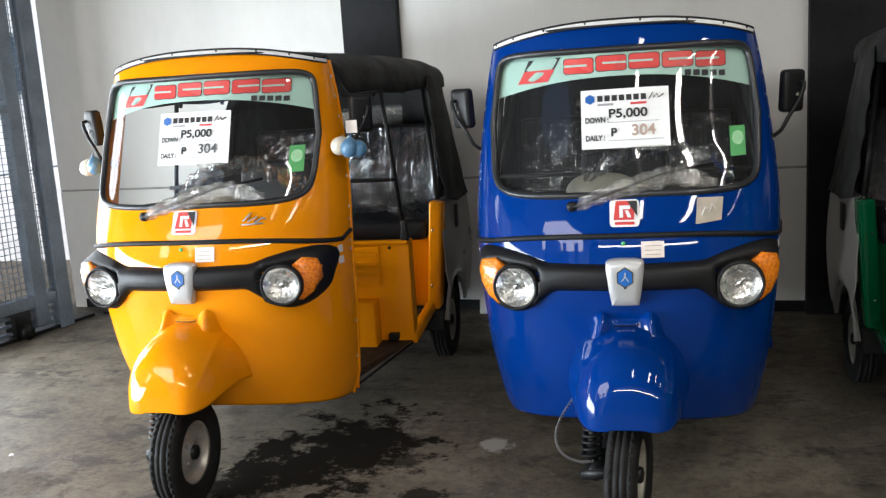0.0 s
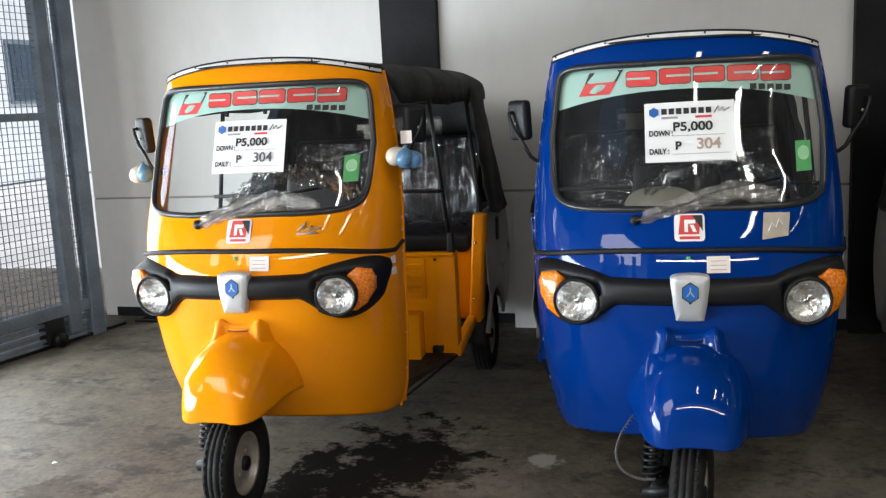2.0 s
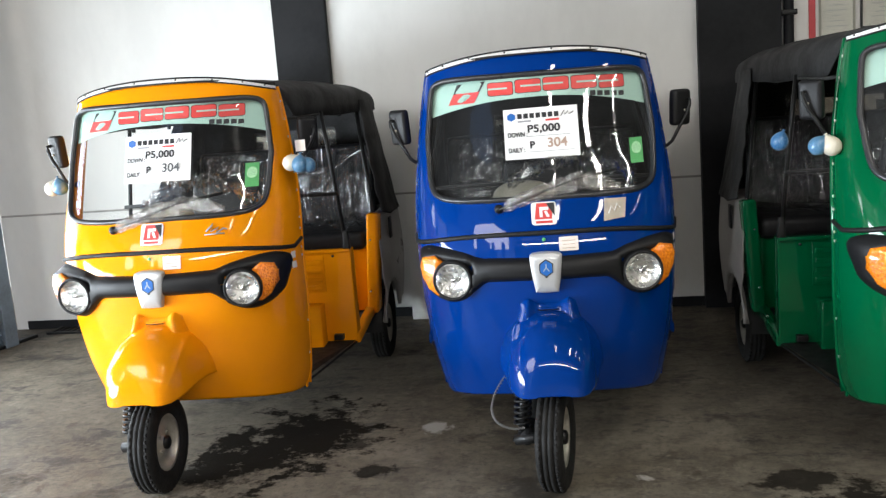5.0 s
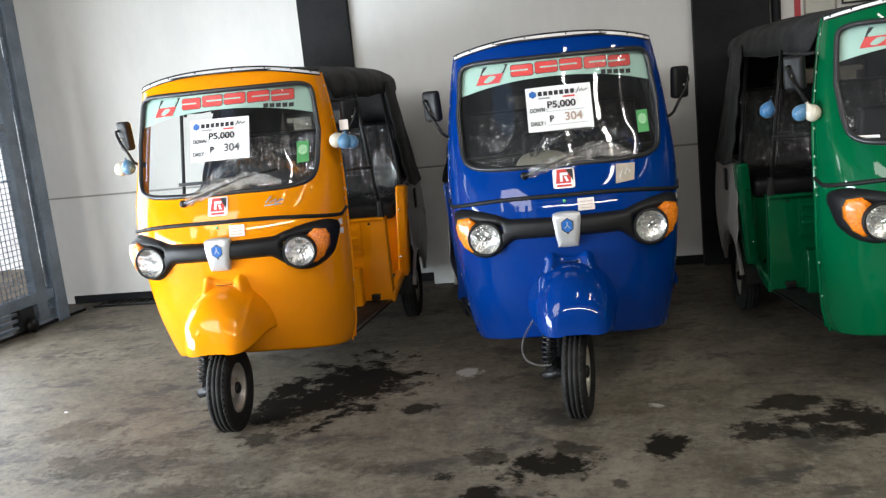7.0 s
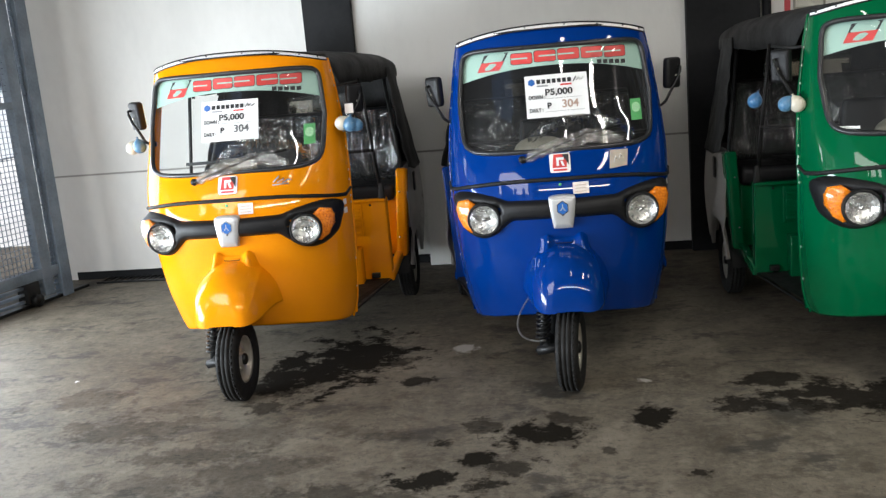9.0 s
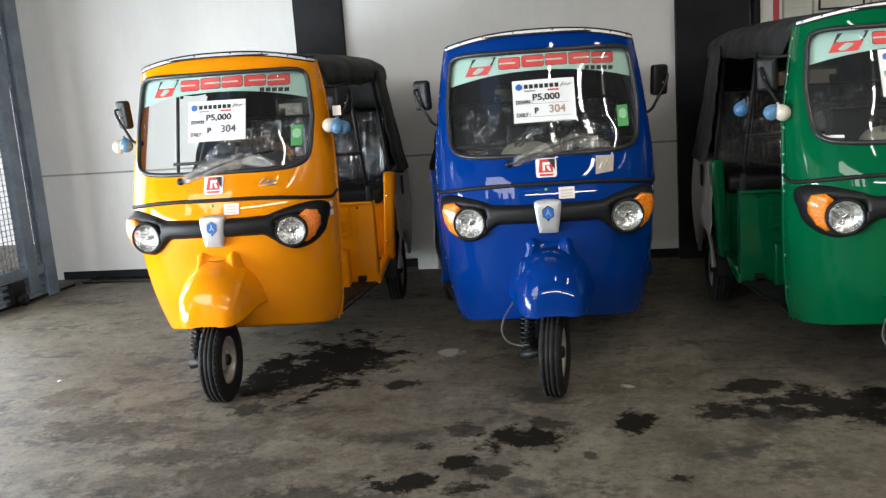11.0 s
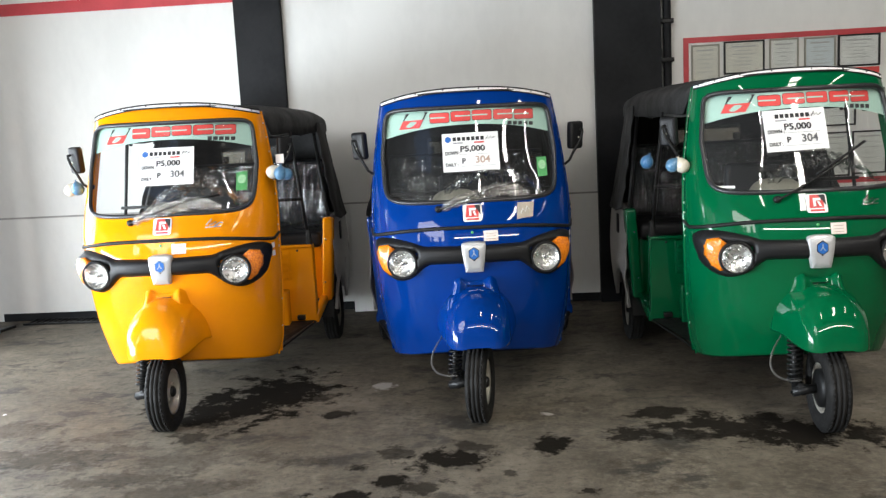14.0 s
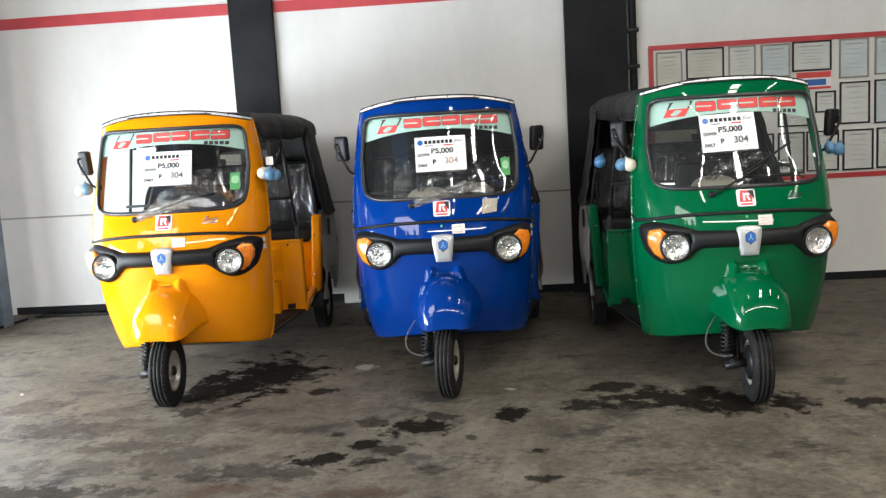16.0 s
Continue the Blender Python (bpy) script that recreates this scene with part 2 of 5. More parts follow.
    sep = t.nodes.new("ShaderNodeSeparateXYZ")
    t.links.new(co.outputs["Object"], sep.inputs[0])
    total = None
    for x, y, rx, ry, k in STAINS:
        dx = math_node("DIVIDE", math_node("SUBTRACT", sep.outputs[0], x), rx)
        dy = math_node("DIVIDE", math_node("SUBTRACT", sep.outputs[1], y), ry)
        d = math_node("SQRT", math_node("ADD", math_node("MULTIPLY", dx, dx), math_node("MULTIPLY", dy, dy)))
        v = math_node("SUBTRACT", 1.0 + 3.98, math_node("ADD", d, edge))
        v = math_node("MULTIPLY", math_node("MULTIPLY", v, 1.9, True), k)
        total = v if total is None else math_node("MAXIMUM", total, v)
    col = mix(total, col, (0.014, 0.0118, 0.0095))
    for x, y, rx, ry in RUST:
        dx = math_node("DIVIDE", math_node("SUBTRACT", sep.outputs[0], x), rx)
        dy = math_node("DIVIDE", math_node("SUBTRACT", sep.outputs[1], y), ry)
        d = math_node("SQRT", math_node("ADD", math_node("MULTIPLY", dx, dx), math_node("MULTIPLY", dy, dy)))
        col = mix(math_node("MULTIPLY", math_node("MULTIPLY", math_node("SUBTRACT", 1.0 + 3.98, math_node("ADD", d, edge)), 1.5, True), 0.75), col, (0.062, 0.034, 0.018))
    pale = None
    for x, y, r in ((-0.593, 3.608, 0.085), (0.293, 2.964, 0.04), (1.795, 3.424, 0.05)):
        dx, dy = math_node("SUBTRACT", sep.outputs[0], x), math_node("SUBTRACT", sep.outputs[1], y)
        d = math_node("DIVIDE", math_node("SQRT", math_node("ADD", math_node("MULTIPLY", dx, dx), math_node("MULTIPLY", dy, dy))), r)
        v = math_node("MULTIPLY", math_node("SUBTRACT", 4.46, math_node("ADD", d, edge)), 2.0, True)
        pale = v if pale is None else math_node("MAXIMUM", pale, v)
    col = mix(pale, col, (0.36, 0.34, 0.31))
    t.links.new(col, b.inputs["Base Color"])
    r = math_node("SUBTRACT", math_node("ADD", 0.36, math_node("MULTIPLY", mid, 0.5)), math_node("MULTIPLY", total, -0.30))
    t.links.new(r, b.inputs["Roughness"])
    t.links.new(math_node("MULTIPLY", math_node("SUBTRACT", 1.1, total), 0.22), b.inputs["Specular IOR Level"])
    bp = t.nodes.new("ShaderNodeBump")
    bp.inputs["Strength"].default_value, bp.inputs["Distance"].default_value = 0.5, 0.012
    t.links.new(math_node("ADD", mid, math_node("MULTIPLY", fine, 0.35)), bp.inputs["Height"])
    t.links.new(bp.outputs[0], b.inputs["Normal"])
    return m


# oil stains: centre, half sizes, depth of tone
STAINS = [(-1.22, 3.56, 0.29, 0.33, 1), (-1.44, 3.26, 0.34, 0.22, 1), (-1.34, 3.40, 0.34, 0.24, 1), (-0.81, 3.11, 0.06, 0.07, 0.9), (-0.96, 3.43, 0.08, 0.09, 0.8), (-1.50, 3.08, 0.18, 0.11, 0.8),
          (-0.21, 2.36, 0.14, 0.13, 1), (-0.48, 2.17, 0.07, 0.06, 1), (-0.62, 2.31, 0.05, 0.04, 0.9), (-0.67, 1.98, 0.12, 0.08, 1), (-0.45, 1.90, 0.11, 0.06, 0.9),
          (-0.30, 2.06, 0.09, 0.07, 0.8), (0.30, 2.51, 0.10, 0.09, 1), (0.39, 1.96, 0.04, 0.04, 0.9), (0.38, 1.64, 0.06, 0.04, 0.9), (0.07, 2.18, 0.03, 0.04, 0.7),
          (-0.09, 2.53, 0.09, 0.07, 0.7), (-0.46, 2.51, 0.09, 0.07, 0.7), (0.87, 2.91, 0.15, 0.10, 0.9), (0.71, 2.62, 0.12, 0.10, 0.9), (0.96, 2.57, 0.15, 0.08, 0.8),
          (1.18, 2.66, 0.29, 0.16, 0.95), (1.49, 2.54, 0.30, 0.17, 1), (1.74, 2.49, 0.11, 0.10, 0.9), (2.12, 2.43, 0.09, 0.09, 0.9), (1.42, 1.78, 0.05, 0.03, 0.5),
          (1.08, 1.65, 0.06, 0.03, 0.4), (-0.10, 1.79, 0.11, 0.04, 0.5), (-2.12, 2.62, 0.30, 0.15, 0.4), (-1.69, 2.30, 0.22, 0.09, 0.45), (-2.56, 3.08, 0.22, 0.13, 0.35),
          (-1.43, 2.52, 0.26, 0.12, 0.3), (-1.90, 2.88, 0.21, 0.09, 0.25), (-0.99, 2.46, 0.16, 0.07, 0.3), (-1.85, 2.00, 0.26, 0.11, 0.3), (-1.38, 1.97, 0.17, 0.09, 0.25),
          (-0.95, 1.86, 0.34, 0.10, 0.6), (-1.36, 2.14, 0.24, 0.09, 0.35), (-1.92, 1.72, 0.22, 0.09, 0.7), (-1.50, 1.70, 0.16, 0.07, 0.55), (-1.50, 2.86, 0.13, 0.08, 0.7)]
# rust-brown patches: centre and half sizes
RUST = [(-1.02, 1.66, 0.17, 0.07), (-0.36, 1.58, 0.15, 0.06), (-1.45, 1.58, 0.12, 0.05)]
M_FLOOR = floor_material()


# ---- mesh helpers ----
def mesh_part(name, vf, mat, parent=None, label="", smooth=True, m=None):
    data = bpy.data.meshes.new(name)
    data.from_pydata([tuple(v) for v in vf[0]], [], [tuple(f) for f in vf[1]])
    data.validate()
    if smooth:
        data.polygons.foreach_set("use_smooth", [True] * len(data.polygons))
    data.materials.append(mat)
    data.update()
    ob = new(name, data)
    if parent is not None:
        ob.parent = parent
    if m is not None:
        ob.matrix_basis = m
    if label:
        tagged(ob, label)
    return ob


def grid(nu, nv, fn, keep=None, closed=False):
    """Quads over fn(u, v), u and v from 0 to 1."""
    cu = nu if closed else nu + 1
    verts = [fn(i / nu, j / nv) for j in range(nv + 1) for i in range(cu)]
    faces = []
    for j in range(nv):
        for i in range(nu):
            f = (j * cu + i, j * cu + (i + 1) % cu, (j + 1) * cu + (i + 1) % cu, (j + 1) * cu + i)
            if keep is None or keep(sum((Vector(verts[k]) for k in f), Vector()) / 4):
                faces.append(f)
    return verts, faces


def join(*pieces):
    verts, faces = [], []
    for v, f in pieces:
        n = len(verts)
        verts += [tuple(x) for x in v]
        faces += [tuple(k + n for k in q) for q in f]
    return verts, faces


def moved(vf, m):
    return [tuple(m @ Vector(v)) for v in vf[0]], vf[1]


def tube(pts, r, seg=8, closed=False, flat=1.0):
    pts = [Vector(q) for q in pts]
    n = len(pts)
    verts, faces = [], []
    side = None
    for i, q in enumerate(pts):
        a, b = (pts[(i - 1) % n], pts[(i + 1) % n]) if closed else (pts[max(i - 1, 0)], pts[min(i + 1, n - 1)])
        d = (b - a).normalized()
        if side is None:
            side = d.orthogonal().normalized()
        side = (side - d * side.dot(d)).normalized()
        up = d.cross(side)
        rr = r(i / max(n - 1, 1)) if callable(r) else r
        for k in range(seg):
            w = 2 * math.pi * k / seg
            verts.append(tuple(q + side * (rr * math.cos(w)) + up * (rr * flat * math.sin(w))))
    rings = n if closed else n - 1
    for i in range(rings):
        j = (i + 1) % n
        faces += [(i * seg + k, i * seg + (k + 1) % seg, j * seg + (k + 1) % seg, j * seg + k) for k in range(seg)]
    if not closed:
        faces += [tuple(range(seg))[::-1], tuple(range((n - 1) * seg, n * seg))]
    return verts, faces


def rbox(c, s, bevel=0.008, m=None, taper=None, segs=2):
    """A box with rounded edges at c of size s; taper scales its top in x and y."""
    bm = bmesh.new()
    bmesh.ops.create_cube(bm, size=1)
    for v in bm.verts:
        k = taper if taper and v.co.z > 0 else (1, 1)
        v.co = Vector((v.co.x * s[0] * k[0], v.co.y * s[1] * k[1], v.co.z * s[2]))
    if bevel:
        bmesh.ops.bevel(bm, geom=list(bm.edges), offset=min(bevel, min(s) * 0.45), segments=segs, profile=0.6, affect="EDGES")
    mm = Matrix.Translation(c) @ (m if m is not None else Matrix())
    out = [tuple(mm @ v.co) for v in bm.verts], [tuple(v.index for v in f.verts) for f in bm.faces]
    bm.free()
    return out


def lathe(profile, seg=32, m=None):
    """Turns (radius, height) pairs about the z axis."""
    verts, faces = [], []
    for r, h in profile:
        verts += [(r * math.cos(2 * math.pi * k / seg), r * math.sin(2 * math.pi * k / seg), h) for k in range(seg)]
    for i in range(len(profile) - 1):
        faces += [(i * seg + k, i * seg + (k + 1) % seg, (i + 1) * seg + (k + 1) % seg, (i + 1) * seg + k) for k in range(seg)]
    out = verts, faces
    return moved(out, m) if m is not None else out


def text_mesh(body, size, font_scale=1.0):
    cu = bpy.data.curves.new("text", "FONT")
    cu.body, cu.size, cu.align_x, cu.align_y, cu.extrude = body, size, "LEFT", "BOTTOM_BASELINE", 0.0
    cu.offset = size * 0.02 * font_scale
    ob = new("text", cu)
    deps = bpy.context.evaluated_depsgraph_get()
    data = bpy.data.meshes.new_from_object(ob.evaluated_get(deps))
    bpy.data.objects.remove(ob)
    out = [tuple(v.co) for v in data.vertices], [tuple(q.vertices) for q in data.polygons]
    bpy.data.meshes.remove(data)
    return out


def spline(xs, ys):
    """Smooth curve through the points (cubic, flat beyond the ends)."""
    n = len(xs)
    sl = [(ys[min(i + 1, n - 1)] - ys[max(i - 1, 0)]) / (xs[min(i + 1, n - 1)] - xs[max(i - 1, 0)]) for i in range(n)]

    def f(x):
        if x <= xs[0]:
            return ys[0]
        if x >= xs[-1]:
            return ys[-1]
        i = max(k for k in range(n) if xs[k] <= x)
        h = xs[i + 1] - xs[i]
        t = (x - xs[i]) / h
        return ((1 + 2 * t) * (1 - t) ** 2 * ys[i] + t * (1 - t) ** 2 * h * sl[i] + t * t * (3 - 2 * t) * ys[i + 1] + t * t * (t - 1) * h * sl[i + 1])
    return f


def spow(v, e):
    return math.copysign(abs(v) ** e, v)


# ---- the hall ----
WALL_Y, WALL_SLOPE = 5.854, -0.0508
WALL_TURN = math.degrees(math.atan(WALL_SLOPE))


def on_wall(x, z, out=0.0):
    """A pose on the back wall: x along it, y into it."""
    return pose(x, WALL_Y + WALL_SLOPE * x, z, 0, 0, WALL_TURN) @ pose(0, -out, 0)


def wall_box(x0, x1, z0, z1, out, depth, bevel=0.0):
    w = (x1 - x0) / math.cos(math.atan(WALL_SLOPE))
    return moved(rbox((0, 0, 0), (w, depth, z1 - z0), bevel), on_wall((x0 + x1) / 2, (z0 + z1) / 2, out - depth / 2))


def structure(name, vf, mat, label="", smooth=False):
    return tagged(mesh_part(name, vf, mat, smooth=smooth), label, kind="structure")


CEIL_Z = 4.0
structure("floor", grid(2, 2, lambda u, v: (-9 + 18 * u, -9 + 17 * v, 0)), M_FLOOR, "worn grey concrete floor with dark oil stains")
structure("wall_back_upper", wall_box(-4.229, 8.267, 0.903, CEIL_Z, 0, 0.2), M_WALL, "white painted plaster wall")
structure("wall_back_lower", wall_box(-4.229, 1.066, 0, 0.887, 0.004, 0.2), M_WALL, "white painted lower wall below a joint")
structure("wall_back_joint", wall_box(-4.229, 1.066, 0.879, 0.921, -0.008, 0.15), M_GROOVE, "grey horizontal joint in the wall")
structure("wall_back_right", wall_box(1.066, 8.267, 0, 0.911, 0, 0.2), M_WALL, "white painted plaster wall")
structure("baseboard", wall_box(-4.123, 8.267, 0, 0.067, 0.016, 0.03), M_DARK, "black painted skirting along the wall")
structure("column_1", wall_box(-1.872, -1.486, 0, CEIL_Z, 0.05, 0.1, 0.006), M_DARK, "charcoal painted column against the wall")
structure("column_2", wall_box(1.008, 1.526, 0, CEIL_Z, 0.09, 0.15, 0.006), M_DARK, "charcoal painted column against the wall")
structure("trim_red_left", wall_box(-4.229, -1.878, 2.576, 2.671, 0.012, 0.03), M_RED, "red painted band along the wall")
structure("trim_red_right", wall_box(-1.481, 1.002, 2.57, 2.664, 0.012, 0.03), M_RED, "red painted band along the wall")
pipe = tagged(mesh_part("drain_pipe", tube([on_wall(1.577, z, 0.045).translation for z in np.linspace(0, CEIL_Z, 12)], 0.032, 12), M_DARK),
              "black painted pipe running up beside the column", "pipe")
for z in (0.6, 1.9, 2.2, 3.2):
    mesh_part("clamp", wall_box(1.53, 1.625, z, z + 0.035, 0.085, 0.085, 0.006), M_BLACKSTEEL, pipe)
panel = tagged(mesh_part("white_board", moved(rbox((0, 0, 0), (0.74, 0.02, 0.888), 0.004), on_wall(-0.652, 0.446, 0.10) @ pose(0, 0, 0, -4)), M_WALL, smooth=False),
               "plain white board leaning on the wall", "board")
# roof with narrow roof lights, open to the yard on one side, and the walls that close the hall
ROOF_EDGE = -2.30
roof = [rbox(((-9 + ROOF_EDGE) / 2, 3.9, CEIL_Z + 0.06), (ROOF_EDGE + 9, 6.2, 0.12), 0)]
edge = ROOF_EDGE
for x0, x1, y0, y1 in ROOF_LIGHTS:
    roof += [rbox(((edge + x0) / 2, -1.0, CEIL_Z + 0.06), (x0 - edge, 16, 0.12), 0),
             rbox(((x0 + x1) / 2, (7 + y1) / 2, CEIL_Z + 0.06), (x1 - x0, 7 - y1, 0.12), 0), rbox(((x0 + x1) / 2, (y0 - 9) / 2, CEIL_Z + 0.06), (x1 - x0, y0 + 9, 0.12), 0)]
    edge = x1
roof.append(rbox(((edge + 9) / 2, -1.0, CEIL_Z + 0.06), (9 - edge, 16, 0.12), 0))
structure("ceiling", join(*roof), M_CEIL, "grey sheet roof with narrow translucent roof lights")
rafters = [rbox((3.3, y, CEIL_Z - 0.09), (10.6, 0.07, 0.16), 0, pose(0, 0, 0, 0, 0, 8)) for y in (-5.3, -3.15, -1.35, 0.95, 3.1)]
structure("rafters", join(*rafters), M_BLACKSTEEL, "dark steel rafters under the roof")
structure("wall_right", rbox((8.0, -1.0, 2.0), (0.2, 15.8, 4.0), 0), M_CLOSE, "plain grey side wall")
front = [rbox((2.85, -5.5, 1.72), (10.3, 0.2, 3.44), 0), rbox((2.85, -5.5, 3.95), (10.3, 0.2, 0.10), 0), rbox((-7.3, -5.5, 1.25), (3.6, 0.2, 2.5), 0)]
front += [rbox((x, -5.4, 2.0), (0.30, 0.3, 4.0), 0) for x in (-5.3, -3.9, -2.45)]
structure("wall_front", join(*front), M_CLOSE, "plain grey front wall with the street opening")
structure("wall_left", join(rbox((-6.0, -5.2, 2.0), (0.2, 4.6, 4.0), 0), rbox((-5.2, 1.5, 3.7), (0.2, 8.4, 0.6), 0, pose(0, 0, 0, 0, 0, -12))), M_CLOSE, "plain wall above the gate")

# ---- the gate and the yard beyond it ----
GATE = pose(-3.96, 5.59, 0, 0, 0, math.degrees(math.atan2(-0.972, -0.235)))


def gate_box(s0, s1, z0, z1, depth=0.05, off=0.0, bevel=0.004):
    return moved(rbox(((s0 + s1) / 2, off, (z0 + z1) / 2), (s1 - s0, depth, z1 - z0), bevel), GATE)


gate = tagged(new("sliding_gate"), "blue-grey steel sliding gate with welded wire mesh", "gate")
for s0, s1 in ((0.0, 0.11), (0.20, 0.30), (1.35, 1.43), (2.5, 2.58), (3.7, 3.8)):
    mesh_part("post", gate_box(s0, s1, 0.06 if s0 else 0.0, 3.3, 0.08), M_GATE, gate)
mesh_part("bottom_rail", gate_box(0.12, 3.8, 0.19, 0.27, 0.07), M_GATE, gate)
mesh_part("top_rail", gate_box(0.12, 3.8, 3.2, 3.3, 0.07), M_GATE, gate)
mesh_part("middle_rail", gate_box(0.30, 3.8, 1.50, 1.55, 0.04, 0.02), M_GATE, gate)
for z in (0.045, 0.10, 0.15):
    mesh_part("slat", gate_box(0.12, 3.8, z, z + 0.022, 0.03), M_GATE, gate)
for s in (0.36, 2.2):
    wheel_box = mesh_part("wheel_housing", gate_box(s, s + 0.13, 0.03, 0.19, 0.10), M_BLACKSTEEL, gate)
    mesh_part("gate_wheel", moved(lathe([(0.0, -0.02), (0.05, -0.02), (0.042, 0), (0.05, 0.02), (0, 0.02)], 20), GATE @ pose(s + 0.065, 0.07, 0.055, 90)), M_BLACKSTEEL, wheel_box)
wires = []
for i in range(88):
    s = 0.115 + i * 0.042
    wires.append(gate_box(s, s + 0.0045, 0.27, 3.2, 0.0045, 0, 0))
for i in range(70):
    z = 0.285 + i * 0.042
    wires.append(gate_box(0.11, 3.8, z, z + 0.0045, 0.0045, 0.005, 0))
tagged(mesh_part("wire_mesh", join(*wires), M_GATE, gate, smooth=False), kind="stuff")
structure("track", moved(rbox((1.9, 0, 0.012), (4.2, 0.05, 0.024), 0.004), GATE), M_BLACKSTEEL, "steel gate track on the floor")
drain = tagged(new("drain_grate"), "dark steel drain grate at the wall foot", "grate")
for i in range(14):
    mesh_part("bar", moved(rbox((-3.83 + i * 0.05, -0.10, 0.008), (0.02, 0.16, 0.016), 0.002), on_wall(0, 0)), M_BLACKSTEEL, drain)
mesh_part("frame", join(*(moved(rbox((-3.51, y, 0.008), (0.70, 0.02, 0.018), 0.002), on_wall(0, 0)) for y in (-0.19, -0.01))), M_BLACKSTEEL, drain)
structure("ground", grid(2, 2, lambda u, v: (-90 + 180 * u, -90 + 180 * v, -0.05)), M_GROUND, "pale concrete yard")
shed = tagged(new("neighbour_building"), "pale neighbouring building across the yard", "building")
mesh_part("wall", rbox((-15, 16, 3), (0.3, 34, 6), 0), M_FACADE, shed, smooth=False)
mesh_part("roof", rbox((-15.3, 16, 6.1), (1.6, 35, 0.2), 0.02), M_GATE, shed, smooth=False)
for y in (4, 8, 12, 16, 20, 24):
    win = mesh_part("window", rbox((-14.83, y, 2.6), (0.08, 1.8, 1.5), 0.01), M_GATE, shed, smooth=False)
    mesh_part("pane", rbox((-14.78, y, 2.6), (0.03, 1.6, 1.3), 0.0), M_WINDOW, win, smooth=False)

# ---- notice board and framed papers ----
board = tagged(new("notice_board"), "white wall board with a red border", "notice board")
mesh_part("backing", wall_box(1.722, 4.772, 0.911, 2.059, 0.006, 0.012), M_WALL, board, smooth=False)
for x0, x1, z0, z1 in ((1.708, 4.825, 2.038, 2.081), (1.708, 4.825, 0.881, 0.923), (1.708, 1.748, 0.923, 2.038), (4.783, 4.825, 0.923, 2.038)):
    mesh_part("border", wall_box(x0, x1, z0, z1, 0.014, 0.02, 0.002), M_RED, board, smooth=False)
PAPERS = [material("certificate_paper", c, 0.6, vary=0.12, scale=6) for c in ((0.84, 0.83, 0.79), (0.75, 0.80, 0.82), (0.80, 0.76, 0.67))]
M_PALEINK = material("pale_ink", (0.50, 0.49, 0.47), 0.8)
SHEET = pane("frame_glass", (0.96, 0.97, 0.97), 0.05)


def picture(x0, x1, z0, z1, tone, dark=True):
    x0, x1, z0, z1 = 1.710 + (x0 - 1.915) * 1.046, 1.710 + (x1 - 1.915) * 1.046, z0 * 1.048 - 0.038, z1 * 1.048 - 0.038
    ob = tagged(new("picture_frame"), "framed certificate behind glass on the wall board", "picture frame", "framed certificates")
    t = 0.013
    for a in ((x0, x1, z1 - t, z1), (x0, x1, z0, z0 + t), (x0, x0 + t, z0 + t, z1 - t), (x1 - t, x1, z0 + t, z1 - t)):
        mesh_part("frame", wall_box(*a, 0.026, 0.02, 0.003), M_BLACKSTEEL if dark else M_CREAM, ob, smooth=False)
    mesh_part("paper", wall_box(x0 + t, x1 - t, z0 + t, z1 - t, 0.012, 0.006), PAPERS[tone], ob, smooth=False)
    w = x1 - x0
    n = 6 if z1 - z0 > 0.2 else 3
    for k in range(n):
        zz = z1 - 0.05 - k * (z1 - z0 - 0.09) / n
        h = 0.5 if k == 0 else 0.22 + 0.13 * ((k * 7) % 3)
        mesh_part("print", wall_box(x0 + w / 2 - w * h * 0.6, x0 + w / 2 + w * h * 0.6, zz, zz + (0.012 if k == 0 else 0.005), 0.0128, 0.001), M_PALEINK, ob, smooth=False)
    mesh_part("glass", wall_box(x0 + t, x1 - t, z0 + t, z1 - t, 0.018, 0.002), SHEET, ob, smooth=False)
    return ob


for a in ((1.97, 2.18, 1.69, 1.965, 2, False), (2.21, 2.51, 1.735, 1.978, 2, True), (2.545, 2.76, 1.72, 1.978, 0, False), (2.80, 3.03, 1.71, 1.975, 1, False),
          (3.045, 3.35, 1.745, 1.980, 0, True), (3.41, 3.64, 1.672, 1.98, 1, False), (3.685, 3.93, 1.685, 1.98, 1, False), (3.225, 3.385, 1.41, 1.58, 0, True),
          (3.415, 3.65, 1.308, 1.642, 0, True), (3.685, 3.94, 1.30, 1.646, 1, True), (2.93, 3.14, 0.93, 1.265, 0, True), (3.155, 3.41, 0.94, 1.265, 0, True),
          (3.44, 3.68, 0.935, 1.262, 0, True), (3.705, 3.95, 0.94, 1.265, 0, True), (3.98, 4.22, 1.68, 1.98, 1, True), (3.98, 4.22, 1.30, 1.645, 0, True),
          (3.98, 4.22, 0.94, 1.265, 0, True), (2.66, 2.90, 0.94, 1.265, 0, True), (2.93, 3.18, 1.31, 1.60, 0, True), (2.40, 2.63, 0.94, 1.265, 1, True)):
    picture(*a)
plaque = tagged(new("number_plaque"), "small red and white plaque with blue figures", "plaque")
mesh_part("plate", wall_box(2.922, 3.212, 1.635, 1.788, 0.014, 0.008, 0.002), M_PAPER, plaque, smooth=False)
mesh_part("red_strip", wall_box(2.926, 3.208, 1.733, 1.782, 0.016, 0.002), M_STICKRED, plaque, smooth=False)
mesh_part("red_strip", wall_box(2.926, 3.208, 1.638, 1.657, 0.016, 0.002), M_STICKRED, plaque, smooth=False)
mesh_part("figures", wall_box(2.972, 3.168, 1.669, 1.72, 0.016, 0.002), M_BLUE, plaque, smooth=False)

